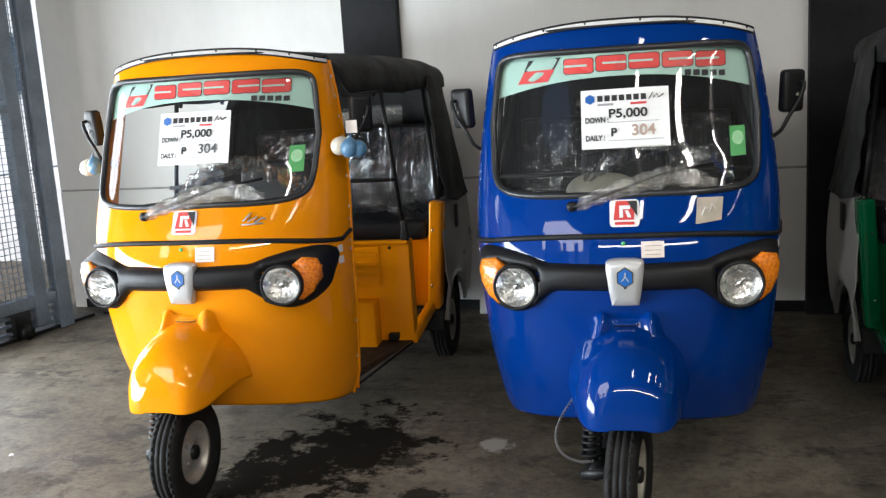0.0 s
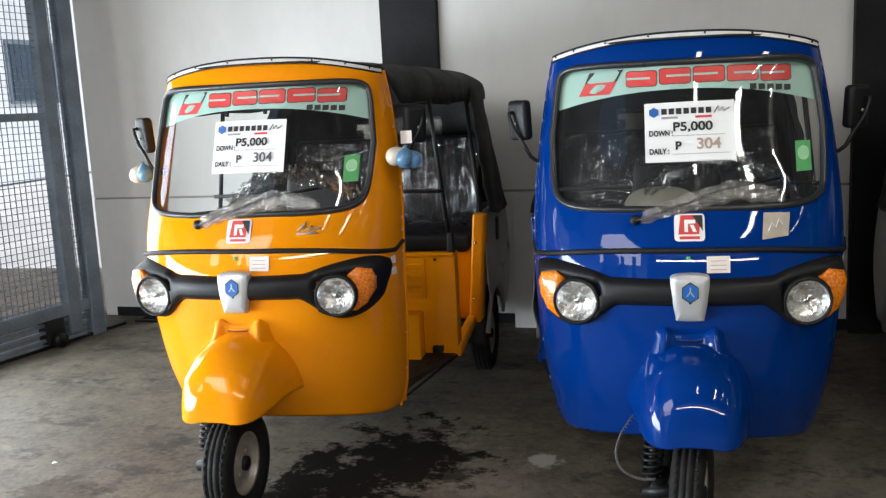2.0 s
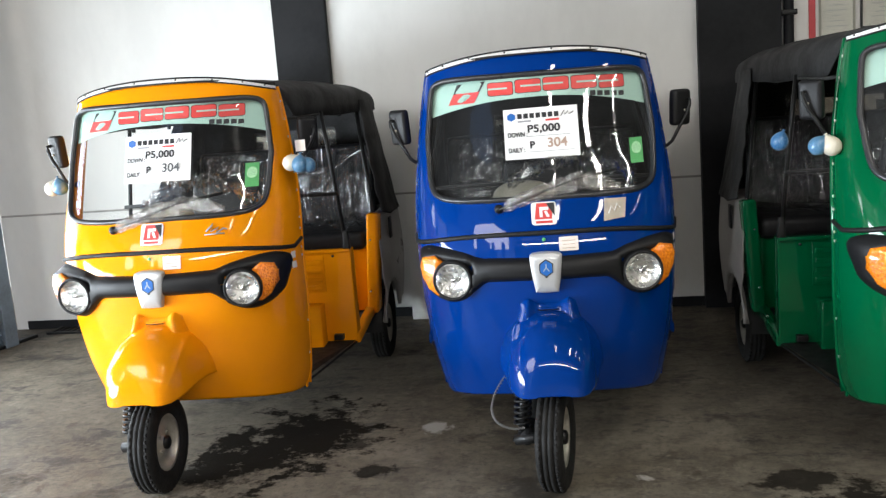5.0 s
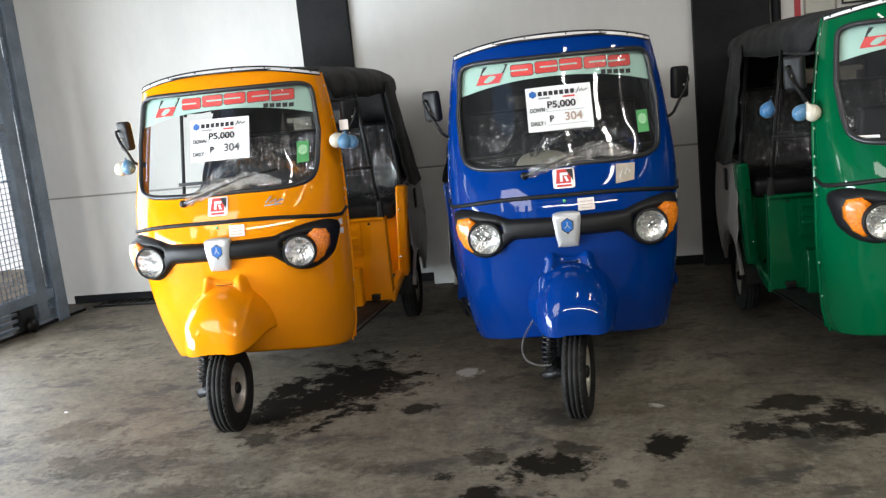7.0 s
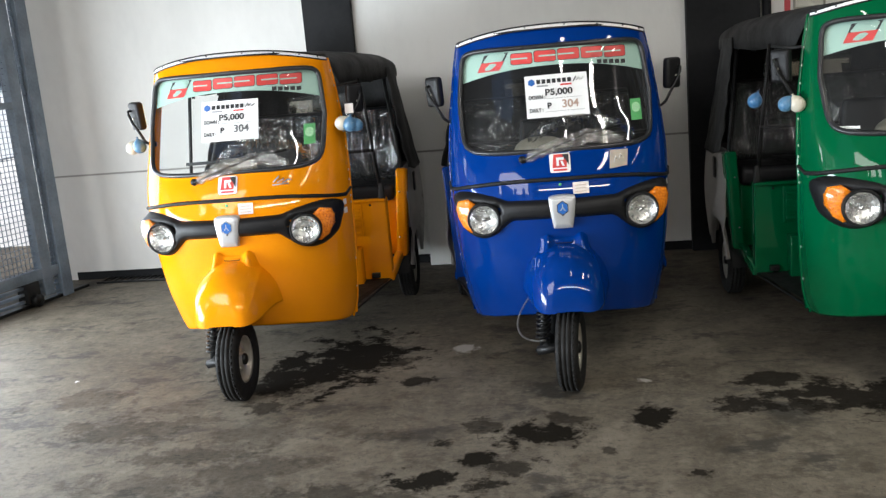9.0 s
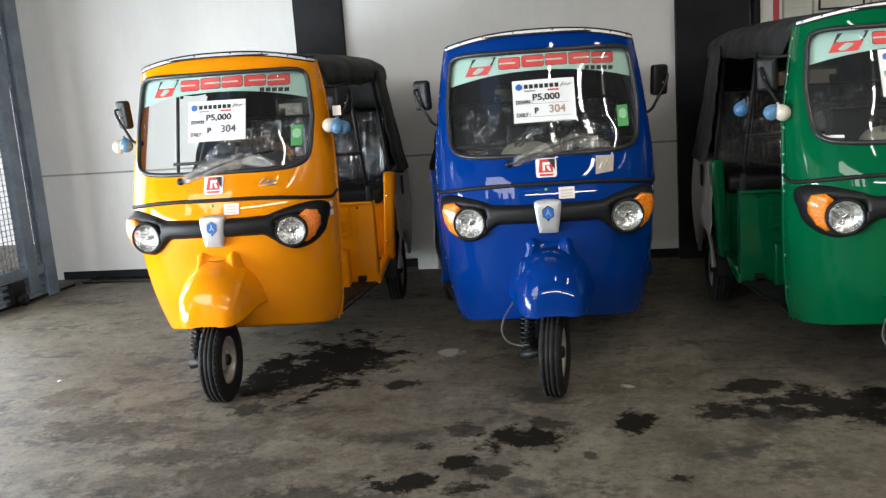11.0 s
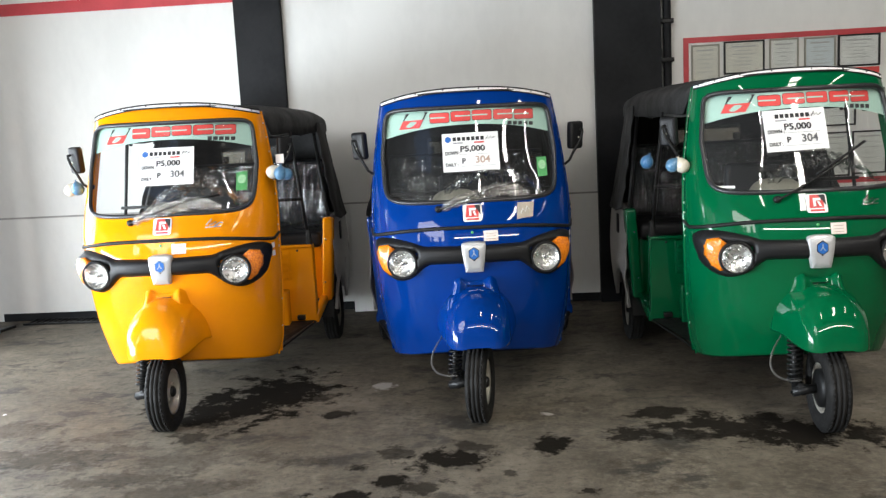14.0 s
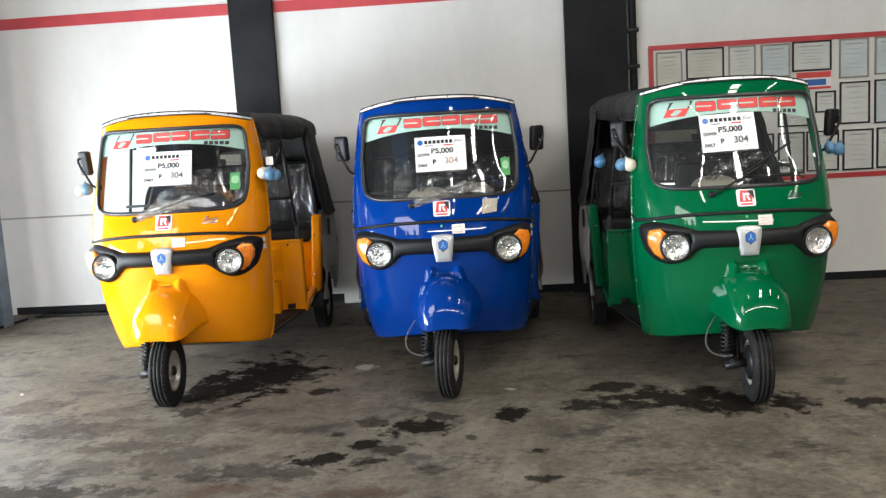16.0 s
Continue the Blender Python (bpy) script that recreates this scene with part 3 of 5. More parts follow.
# ---- auto rickshaw ----
# cab front, seen from the front: height, centre depth, half width, depth of the door edge
CAB_Z = [0.20, 0.32, 0.50, 0.70, 0.90, 1.03, 1.13, 1.30, 1.53, 1.66, 1.72, 1.76]
cab_c = spline(CAB_Z, [0.16, 0.115, 0.06, 0.04, 0.03, 0.055, 0.10, 0.19, 0.28, 0.325, 0.355, 0.40])
cab_w = spline(CAB_Z, [0.496, 0.508, 0.531, 0.548, 0.556, 0.558, 0.556, 0.542, 0.511, 0.487, 0.473, 0.463])
cab_e = spline(CAB_Z, [0.55, 0.545, 0.50, 0.465, 0.438, 0.442, 0.458, 0.497, 0.535, 0.548, 0.555, 0.558])
cab_n = spline(CAB_Z, [2.0, 2.0, 2.05, 2.1, 2.15, 2.15, 2.15, 2.15, 2.15, 2.1, 2.0, 2.0])


DROP = 0.043


def low(z):
    """The drawing's heights, set down to the true ones."""
    return z - DROP * min(max((z - 0.24) / 0.56, 0.0), 1.0)


NARROW = 0.980


def skin(x, z, out=0.0):
    """A point of the cab's front at x and z, set out from it towards the street."""
    r = min(abs(x) / cab_w(z), 0.999)
    c, e = cab_c(z), cab_e(z)
    n = cab_n(z)
    return (x * NARROW, c + (e - c) * (1 - (1 - r ** n) ** (1 / n)) - out, low(z))


def screen_half(z):
    return float(np.interp(z, [1.15, 1.40, 1.65], [0.474, 0.490, 0.462]))


def glass_at(x, z, out=0.0):
    """A point of the windscreen, which is bowed more evenly than the cab round it."""
    h = screen_half(z)
    mid, side = skin(0, z)[1], skin(h, z)[1]
    return (x * NARROW, mid + (side - mid) * (x / h) ** 2 - out, low(z))


def screen_edge(w, k=1.0):
    """Outline of the windscreen: angle and scale."""
    e = 13 if math.sin(w) > 0 else 9
    z = 1.404 + 0.251 * k * spow(math.sin(w), 2 / e)
    hw = float(np.interp(z, [1.15, 1.40, 1.65], [0.474, 0.490, 0.462]))
    return hw * k * spow(math.cos(w), 2 / e), z


def in_screen(p, k):
    x, z = p.x / NARROW, p.z + DROP
    hw = float(np.interp(z, [1.15, 1.40, 1.65], [0.474, 0.490, 0.462])) * k
    e = 13 if z > 1.404 else 9
    return (abs(x) / hw) ** e + (abs(z - 1.404) / (0.251 * k)) ** e < 1


def cab_shell(u, v):
    a = (u - 0.5) * math.pi
    r = abs(spow(math.sin(a), 0.75))
    z0, z1 = 0.325 - 0.09 * r ** 3, 1.738 - 0.052 * r ** 2.5
    z = z0 + (z1 - z0) * v
    c, e, n = cab_c(z), cab_e(z), cab_n(z)
    w = cab_w(z) - 0.028 * max(0.0, (0.36 - z) / 0.14) ** 2
    return (NARROW * w * spow(math.sin(a), 2 / n), c + (e - c) * (1 - abs(math.cos(a)) ** (2 / n)), low(z))


def pod(x):
    """Depth of the lamp pods' face, which sweeps back less than the cab."""
    return 0.094 + 0.50 * (abs(x) - 0.38)


def outline_pad(outline, spine, height, rings=(0.0, 0.16, 0.34, 0.6, 1.0), lift=(0.0, 0.55, 0.85, 1.0, 1.0), bowl=False):
    """A raised pad on the cab front between an outline and its spine, both lists of x, z."""
    n = len(outline)
    verts, faces = [], []
    for k, h in zip(rings, lift):
        ring = [skin(x + (sx - x) * k, z + (sz - z) * k, height * h * (0.0 if bowl and k > 0.4 and abs(sx) > 0.3 else 1.0)) for (x, z), (sx, sz) in zip(outline, spine)]
        if bowl and 0.0 < k < 0.4:
            ring = [(x, min(y, pod(x)) if abs(x) > 0.30 else y, z) for x, y, z in ring]
        verts += ring
    for j in range(len(rings) - 1):
        faces += [(j * n + i, j * n + (i + 1) % n, (j + 1) * n + (i + 1) % n, (j + 1) * n + i) for i in range(n)]
    return verts, faces


def dense(pts, n):
    """A closed list of x, z resampled to n points along a rounded curve."""
    m = len(pts)
    out = []
    for k in range(n):
        f = k / n * m
        i, t = int(f), f - int(f)
        p0, p1, p2, p3 = (Vector(pts[(i + d) % m]) for d in (-1, 0, 1, 2))
        q = 0.5 * (2 * p1 + (p2 - p0) * t + (2 * p0 - 5 * p1 + 4 * p2 - p3) * t * t + (3 * p1 - p0 - 3 * p2 + p3) * t ** 3)
        out.append((q.x, q.y))
    return out


def flat_on_skin(poly, out, n=1):
    """A flat sticker polygon of x, z laid on the cab front."""
    return [skin(x, z, out) for x, z in poly], [tuple(range(len(poly)))]


def flat_on_glass(poly, out):
    return [glass_at(x, z, out) for x, z in poly], [tuple(range(len(poly)))]


def rect(x0, z0, x1, z1):
    return [(x0, z0), (x1, z0), (x1, z1), (x0, z1)]


def rounded(x0, z0, x1, z1, r):
    out = []
    for cx, cz, a0 in ((x1 - r, z0 + r, -90), (x1 - r, z1 - r, 0), (x0 + r, z1 - r, 90), (x0 + r, z0 + r, 180)):
        out += [(cx + r * math.cos(radians(a0 + d)), cz + r * math.sin(radians(a0 + d))) for d in (0, 30, 60, 90)]
    return out


def strip_top(x):
    k = 0.965
    return 1.404 + 0.251 * k * max(1 - (abs(x) / (0.474 * k)) ** 13, 0.0) ** (1 / 13)


def wheel(parent, name, m, disc=True):
    """A tyre on a pressed steel rim; its outer face looks along +x."""
    turn = m @ pose(0, 0, 0, 0, 90, 0)
    turn = turn @ Matrix.Scale(0.972, 4)
    prof = [(0.118, -0.036), (0.135, -0.050), (0.17, -0.055), (0.195, -0.050), (0.207, -0.040), (0.209, -0.027), (0.203, -0.025), (0.203, -0.020), (0.213, -0.018),
            (0.214, -0.003), (0.207, -0.002), (0.207, 0.002), (0.214, 0.003), (0.213, 0.018), (0.203, 0.020), (0.203, 0.025), (0.209, 0.027), (0.207, 0.040),
            (0.195, 0.050), (0.17, 0.055), (0.135, 0.050), (0.118, 0.036)]
    tyre = mesh_part("tyre", lathe(prof, 56, turn), M_TYRE, parent)
    blocks = []
    for k in range(44):
        for sx, ph in ((-0.033, 0), (0.033, 0.5)):
            blocks.append(moved(rbox((0, 0, 0), (0.013, 0.016, 0.010), 0.002, segs=1), turn @ pose(0, 0, 0, 0, 0, (k + ph) * 360 / 44) @ pose(0.2075, 0, sx)))
    tagged(mesh_part("tread", join(*blocks), M_TYRE, tyre), kind="stuff")
    rim = mesh_part("rim", lathe([(0.119, -0.036), (0.124, -0.040), (0.112, -0.034), (0.105, -0.010), (0.105, 0.012), (0.112, 0.034), (0.124, 0.040), (0.119, 0.036),
                                 (0.103, 0.020), (0.098, 0.012), (0.075, 0.008), (0.062, 0.018), (0.035, 0.020), (0.030, 0.030), (0.0, 0.030)], 40, turn), M_STEEL, parent)
    mesh_part("hub", lathe([(0.030, 0.028), (0.028, 0.042), (0.018, 0.048), (0.0, 0.048)], 20, turn), M_BLACKSTEEL, rim)
    for k in range(4):
        q = turn @ pose(0, 0, 0, 0, 0, 45 + 90 * k) @ pose(0.048, 0, 0.016)
        mesh_part("nut", lathe([(0.009, 0), (0.009, 0.012), (0.0, 0.013)], 6, q), M_STEEL, rim, smooth=False)
    mesh_part("brake_drum", lathe([(0.0, -0.055), (0.06, -0.055), (0.092, -0.045), (0.096, -0.012), (0.0, -0.010)], 32, turn), M_BLACKSTEEL, parent)


def tri_lobe(parent, name, sign):
    """Indicator and headlamp on one side."""
    cx, y0, cz = sign * 0.375, 0.068, low(0.856)
    axis = pose(cx, y0, cz, 90, 0, sign * 9) @ Matrix.Diagonal((0.90, 0.90, 1, 1))
    lampob = mesh_part("headlamp", lathe([(0.094, -0.055), (0.092, -0.012), (0.087, 0.003), (0.081, 0.003), (0.078, -0.003), (0.077, -0.03)], 40, axis), M_PLASTIC, parent, "black headlamp surround")
    facets = lathe([(0.077, -0.003), (0.070, -0.011), (0.058, -0.021), (0.044, -0.028), (0.030, -0.032), (0.016, -0.036), (0.0, -0.036)], 22)
    rng = random.Random(5 if sign > 0 else 8)
    facets = [(x, y, z + rng.uniform(-0.0016, 0.0016) * (0.01 < math.hypot(x, y) < 0.074)) for x, y, z in facets[0]], facets[1]
    mesh_part("reflector", moved(facets, axis), M_REFLECTOR, lampob, "faceted silver reflector", smooth=False)
    mesh_part("bulb_cap", lathe([(0.0, -0.012), (0.012, -0.013), (0.014, -0.03), (0.0, -0.037)], 16, axis), M_CHROME, lampob)
    mesh_part("lens", lathe([(0.080, -0.002), (0.06, 0.008), (0.035, 0.014), (0.0, 0.016)], 40, axis), M_LENS, lampob, "clear headlamp glass").visible_shadow = False
    arc = [(0.379 + 0.075 * math.cos(w), 0.856 + 0.075 * math.sin(w)) for w in np.linspace(radians(62), radians(-52), 12)]
    poly = arc + [(0.450, 0.788), (0.488, 0.815), (0.512, 0.862), (0.520, 0.912), (0.508, 0.944), (0.455, 0.954)]
    mx, mz = sum(x for x, z in poly) / len(poly), sum(z for x, z in poly) / len(poly)
    n, verts, faces = len(poly), [], []
    for k, out in ((0.0, -0.03), (0.01, 0.016), (0.10, 0.022), (0.5, 0.028), (1.0, 0.030)):
        verts += [(sign * NARROW * (x + (mx - x) * k), pod(x + (mx - x) * k) - out, low(z + (mz - z) * k)) for x, z in poly]
    for r in range(4):
        faces += [(r * n + i, r * n + (i + 1) % n, (r + 1) * n + (i + 1) % n, (r + 1) * n + i) for i in range(n)]
    mesh_part("indicator", (verts, faces), M_AMBER, parent, "amber indicator lens")


def front_band(parent):
    half = [(0.0, 0.938), (0.12, 0.94), (0.215, 0.941), (0.265, 0.942), (0.33, 0.962), (0.42, 0.979), (0.49, 0.980), (0.532, 0.958), (0.540, 0.92), (0.526, 0.86),
            (0.508, 0.81), (0.46, 0.765), (0.40, 0.748), (0.34, 0.766), (0.285, 0.812), (0.245, 0.842), (0.20, 0.846), (0.12, 0.848), (0.0, 0.848)]
    loop = dense(half[1:-1] + [(0.0, 0.848)] + [(-x, z) for x, z in half[1:-1][::-1]] + [(0.0, 0.938)], 220)
    spine = [(math.copysign(min(abs(x), 0.40), x), 0.894 if abs(x) < 0.24 else 0.894 - 0.034 * min((abs(x) - 0.24) / 0.12, 1)) for x, z in loop]
    return mesh_part("front_band", outline_pad(loop, spine, 0.034, bowl=True), M_PLASTIC, parent, "matt black band joining the headlamps")


def badge(parent):
    top = [(-0.064, 0.936), (-0.060, 0.953), (-0.03, 0.961), (0.03, 0.961), (0.060, 0.953), (0.064, 0.936), (0.060, 0.89), (0.047, 0.815), (0.038, 0.805), (-0.038, 0.805), (-0.047, 0.815), (-0.060, 0.89)]
    loop = dense(top, 60)
    body = mesh_part("badge", outline_pad(loop, [(x * 0.1, 0.89 + (z - 0.89) * 0.3) for x, z in loop], 0.038, (0, 0.01, 0.08, 0.5, 1), (0.2, 0.85, 1.0, 1.04, 1.04)), M_SILVER, parent, "silver-grey shield badge")
    hexa = [(0.031 * math.sin(radians(60 * k)), 0.902 + 0.035 * math.cos(radians(60 * k))) for k in range(6)]
    mesh_part("badge_rim", flat_on_skin(hexa, 0.0415), M_CHROME, body, smooth=False)
    mesh_part("emblem", flat_on_skin([(x * 0.86, 0.902 + (z - 0.902) * 0.86) for x, z in hexa], 0.043), M_BLUE, body, "blue enamel hexagon", smooth=False)
    mesh_part("emblem_bar", join(flat_on_skin([(-0.014, 0.890), (-0.009, 0.890), (0.0, 0.903), (0.0, 0.909)], 0.0445), flat_on_skin([(0.014, 0.890), (0.0, 0.909), (0.0, 0.903), (0.009, 0.890)], 0.0445), flat_on_skin(rect(-0.0022, 0.906, 0.0022, 0.920), 0.045)), M_SILVER, body, smooth=False)


def fender(parent, mat):
    ys = [-0.268, -0.264, -0.252, -0.230, -0.190, -0.13, -0.06, 0.0, 0.07, 0.12, 0.16]
    zc = spline(ys, [0.426, 0.478, 0.534, 0.584, 0.626, 0.658, 0.674, 0.681, 0.684, 0.684, 0.684])
    zs = spline(ys, [0.422, 0.419, 0.419, 0.421, 0.426, 0.437, 0.448, 0.453, 0.448, 0.438, 0.426])
    hw = spline(ys, [0.070, 0.104, 0.132, 0.154, 0.172, 0.184, 0.190, 0.195, 0.201, 0.206, 0.210])

    def f(u, v):
        y = ys[0] + (ys[-1] - ys[0]) * v ** 1.8
        a = (u - 0.5) * math.pi
        tuck = 0.14 * max(0.0, min(1.0, (0.05 - y) / 0.26)) * abs(math.sin(a)) ** 3
        x = hw(y) * spow(math.sin(a), 0.96) * (1 - tuck)
        z = zs(y) + (zc(y) - zs(y)) * abs(math.cos(a)) ** 0.90
        # a soft crease climbs back along each side
        crease = 0.0022 * math.exp(-((abs(u - 0.5) - 0.42 + 0.24 * v) / 0.016) ** 2) * max(0.0, min(1.0, 4 * (v - 0.2))) * max(0.0, min(1.0, 4 * (0.95 - v)))
        return (x + math.copysign(crease, x), y + 0.018 - crease, z + crease)
    ob = mesh_part("front_fender", grid(84, 48, f), mat, parent, "glossy front fender over the wheel")
    sol = ob.modifiers.new("thickness", "SOLIDIFY")
    sol.thickness, sol.offset = 0.006, 1

    # raised horn above the fender: two pointed ears with a louvred face between
    def ears(u, v):
        k = 2 * u - 1
        ear = math.exp(-((abs(k) - 0.72) / 0.22) ** 2)
        z = 0.664 + v * (0.086 + 0.024 * ear)
        out = (0.018 + 0.036 * ear * (1 - 0.45 * v) + 0.042 * (1 - v) ** 2) * (1 - abs(k) ** 12) * (1 - 0.8 * v ** 7)
        return skin(k * (0.112 + 0.024 * (1 - v) ** 1.5), z, out)
    horn = mesh_part("fender_horn", grid(72, 24, ears), mat, parent)
    for k in range(4):
        z0, lift = 0.684 + 0.0155 * k, 0.022 + 0.042 * (1 - (0.24 + 0.19 * k)) ** 2
        mesh_part("louvre", grid(10, 4, lambda u, v: skin(-0.042 + 0.084 * u, z0 + 0.008 * v, lift + 0.008 * math.sin(math.pi * min(1.0, 0.35 + 0.65 * v)) * (1 - abs(2 * u - 1) ** 6))), mat, horn)
        mesh_part("slot", grid(10, 1, lambda u, v: skin(-0.040 + 0.080 * u, z0 - 0.0048 + 0.0060 * v, lift + 0.004)), M_BLACKSTEEL, horn)


def canopy(parent):
    zt = spline([0, 0.2, 0.5, 0.75, 0.88, 0.95, 1.0], [1.692, 1.700, 1.700, 1.692, 1.672, 1.630, 1.535])
    hw = spline([0, 0.15, 0.4, 0.7, 0.88, 0.95, 1.0], [0.462, 0.495, 0.535, 0.570, 0.583, 0.568, 0.520])

    def f(u, v):
        a = (u - 0.5) * math.pi
        s = spow(math.sin(a), 0.55)
        r = abs(s)
        y0 = 0.35 + 0.21 * r ** 3
        y = y0 + (2.495 - y0) * v
        zb = 1.50 + 0.15 * max(0, 1 - v / 0.10) * r ** 6
        sag = 0.008 * math.sin(v * 16) * math.cos(a) ** 0.5 * (0.15 < v < 0.9)
        return (hw(v) * s, y, zb + (zt(v) - zb) * abs(math.cos(a)) ** 0.45 - abs(sag))
    top = mesh_part("canopy_top", grid(56, 44, f), M_CANVAS, parent, "black canvas canopy top")

    def back(u, v):
        a = math.pi * u
        z = 0.87 + 0.70 * v
        w, yr, y0 = 0.700 - 0.128 * v ** 0.85, 2.50 - 0.05 * v ** 2, 1.62 + 0.26 * v
        x = w * spow(math.cos(a), 2 / 7)
        y = y0 + (yr - y0) * abs(math.sin(a)) ** (2 / 7)
        fold = 0.007 * math.sin(v * 9 + 20 * y) + 0.006 * math.sin(31 * y + 5 * v)
        return (x + math.copysign(fold, x), y, z + 0.05 * max(0.0, 1 - (y - y0) / 0.3) * (1 - v))
    side = mesh_part("canopy_side", grid(120, 40, back, lambda q: not (q.y > 2.42 and abs(q.x) < 0.25 and 1.235 < q.z < 1.385)), M_CANVAS, parent, "black canvas sides and back")
    mesh_part("rear_window", rbox((0, 2.462, 1.31), (0.56, 0.008, 0.20), 0.003), M_VINYL, side, "cloudy rear window in the canvas")
    for ob in (top, side):
        sol = ob.modifiers.new("thickness", "SOLIDIFY")
        sol.thickness, sol.offset = 0.006, -1
    for s in (-1, 1):
        mesh_part("canopy_hem", tube([(s * (0.488 + 0.062 * k / 12), 0.60 + 1.30 * k / 12, 1.50 - 0.004 * math.sin(k)) for k in range(13)], 0.008, 6), M_CANVAS, parent)
        mesh_part("hood_post", tube([(s * 0.520, 1.12, 1.52), (s * 0.545, 1.115, 1.3), (s * 0.600, 1.10, 0.79)], 0.011, 8), M_BLACKSTEEL, parent)
        mesh_part("post_socket", rbox((s * 0.598, 1.10, 0.84), (0.04, 0.04, 0.10), 0.008, taper=(0.6, 0.6)), M_RUBBER, parent)
        mesh_part("rear_post", tube([(s * 0.545, 1.90, 1.52), (s * 0.66, 1.60, 0.9)], 0.012, 8), M_BLACKSTEEL, parent)
    for yb in (1.10, 1.6, 2.1):
        mesh_part("hood_hoop", tube([((0.46 + 0.06 * yb / 2) * math.cos(w), yb, 1.48 + 0.16 * math.sin(w) ** 0.5) for w in np.linspace(0, math.pi, 17)], 0.011, 6), M_BLACKSTEEL, parent)


def rear_body(parent, mat):
    AX, AZ = 1.82, 0.208

    def path(u):
        """Left side, back, right side: x sign and depth along the lower body's outline."""
        q = u if u <= 0.5 else 1 - u
        if q < 0.36:
            y, k = 1.57 + (2.35 - 1.57) * q / 0.36, 1.0
        else:
            w = min((q - 0.36) / 0.08, 1) * math.pi / 2
            y = 2.35 + 0.14 * math.sin(w)
            k = 0.80 + 0.20 * math.cos(w)
            if q > 0.44:
                k, y = 0.80 * (0.5 - q) / 0.06, 2.49
        return math.copysign(k, 0.5 - u), y

    def f(u, v):
        k, y = path(u)
        z = 0.27 + 0.65 * v
        w = 0.665 + 0.026 * math.sin(math.pi * v) + 0.02 * math.exp(-(((y - AX) ** 2 + (z - AZ) ** 2) ** 0.5 - 0.33) ** 2 / 0.003)
        return (k * w, y, z)
    arch = lambda p: (p.y - AX - 0.03) ** 2 + (p.z - AZ) ** 2 > 0.262 ** 2
    body = mesh_part("rear_body", grid(150, 44, f, lambda p: arch(p) or abs(p.x) < 0.6), M_REARGREY, parent, "grey filmed rear side panel")
    sol = body.modifiers.new("thickness", "SOLIDIFY")
    sol.thickness, sol.offset = 0.005, -1
    for s in (-1, 1):
        pts = [(s * 0.678, AX + 0.03 + 0.262 * math.cos(w), AZ + 0.262 * math.sin(w)) for w in np.linspace(radians(12), radians(168), 24)]
        pts = [q for q in pts if q[1] > 1.56]
        mesh_part("arch_lip", tube(pts, 0.012, 8), M_REARGREY, body)
        mesh_part("vent_slot", rbox((s * 0.690, 1.93, 0.785), (0.012, 0.065, 0.13), 0.03, segs=3), M_PLASTIC, body, "black oval vent")
        mesh_part("inner_arch", grid(12, 3, lambda u, v, s=s: (s * (0.48 + 0.17 * v), AX + 0.03 + 0.265 * math.cos(math.pi * u), AZ + 0.265 * math.sin(math.pi * u))), M_BLACKSTEEL, body)
        # door post
        lean = pose(s * 0.642, 1.56, 0.65, 0, s * 4.0, 0)
        mesh_part("door_post", moved(join(rbox((0, 0, -0.02), (0.066, 0.09, 0.58), 0.018, segs=3)), lean), mat, parent)
        mesh_part("door_post_trim", moved(join(rbox((s * 0.028, 0.02, -0.02), (0.012, 0.11, 0.56), 0.004)), lean), mat, parent)
        for zz in (0.44, 0.74):
            mesh_part("post_screw", lathe([(0.007, 0), (0.005, 0.004), (0, 0.005)], 8, lean @ pose(-s * 0.01, -0.045, zz - 0.62, 90)), M_CHROME, parent)
        mesh_part("sill", rbox((s * 0.603, 1.32, 0.33), (0.05, 0.46, 0.055), 0.012, pose(0, 0, 0, 6)), mat, parent)
    mesh_part("rear_floor", rbox((0, 1.34, 0.32), (1.16, 0.48, 0.03), 0.004), M_RUBBER, parent)
    mesh_part("seat_base", join(rbox((0, 1.62, 0.54), (1.20, 0.03, 0.40), 0.01), rbox((0, 1.602, 0.54), (1.0, 0.015, 0.28), 0.006)), mat, parent)
    cushion = mesh_part("rear_seat", rbox((0, 1.80, 0.765), (1.20, 0.50, 0.11), 0.04, segs=4), M_SEAT, parent, "black vinyl bench seat")
    backrest = mesh_part("rear_backrest", rbox((0, 2.16, 1.03), (1.14, 0.10, 0.54), 0.04, pose(0, 0, 0, -10), segs=4), M_SEAT, parent)

    def film(u, v):
        x = -0.57 + 1.14 * u
        p, q = 0.8 * x - 0.75 * v, 0.6 * x + 0.8 * v

        def fold(k, stretch, seed):
            return max(0.0, 1 - abs(noise.noise((p * k, q * k * stretch, seed))) * 6) ** 3
        n1 = 0.040 * noise.noise((x * 3, v * 3, 0.3)) + 0.034 * fold(5.0, 0.22, 1.0) + 0.024 * fold(9.0, 0.20, 4.0) + 0.015 * fold(17.0, 0.3, 7.0) + 0.006 * fold(30.0, 0.6, 9.0)
        if v < 0.6:
            k = v / 0.6
            return (x, 2.04 + 0.09 * k - n1, 0.83 + 0.46 * k)
        k = (v - 0.6) / 0.4
        return (x, 2.03 - 0.46 * k, 0.832 + n1)
    mesh_part("seat_film", grid(170, 130, film), M_FILM, backrest, "clear crumpled plastic film").visible_shadow = False


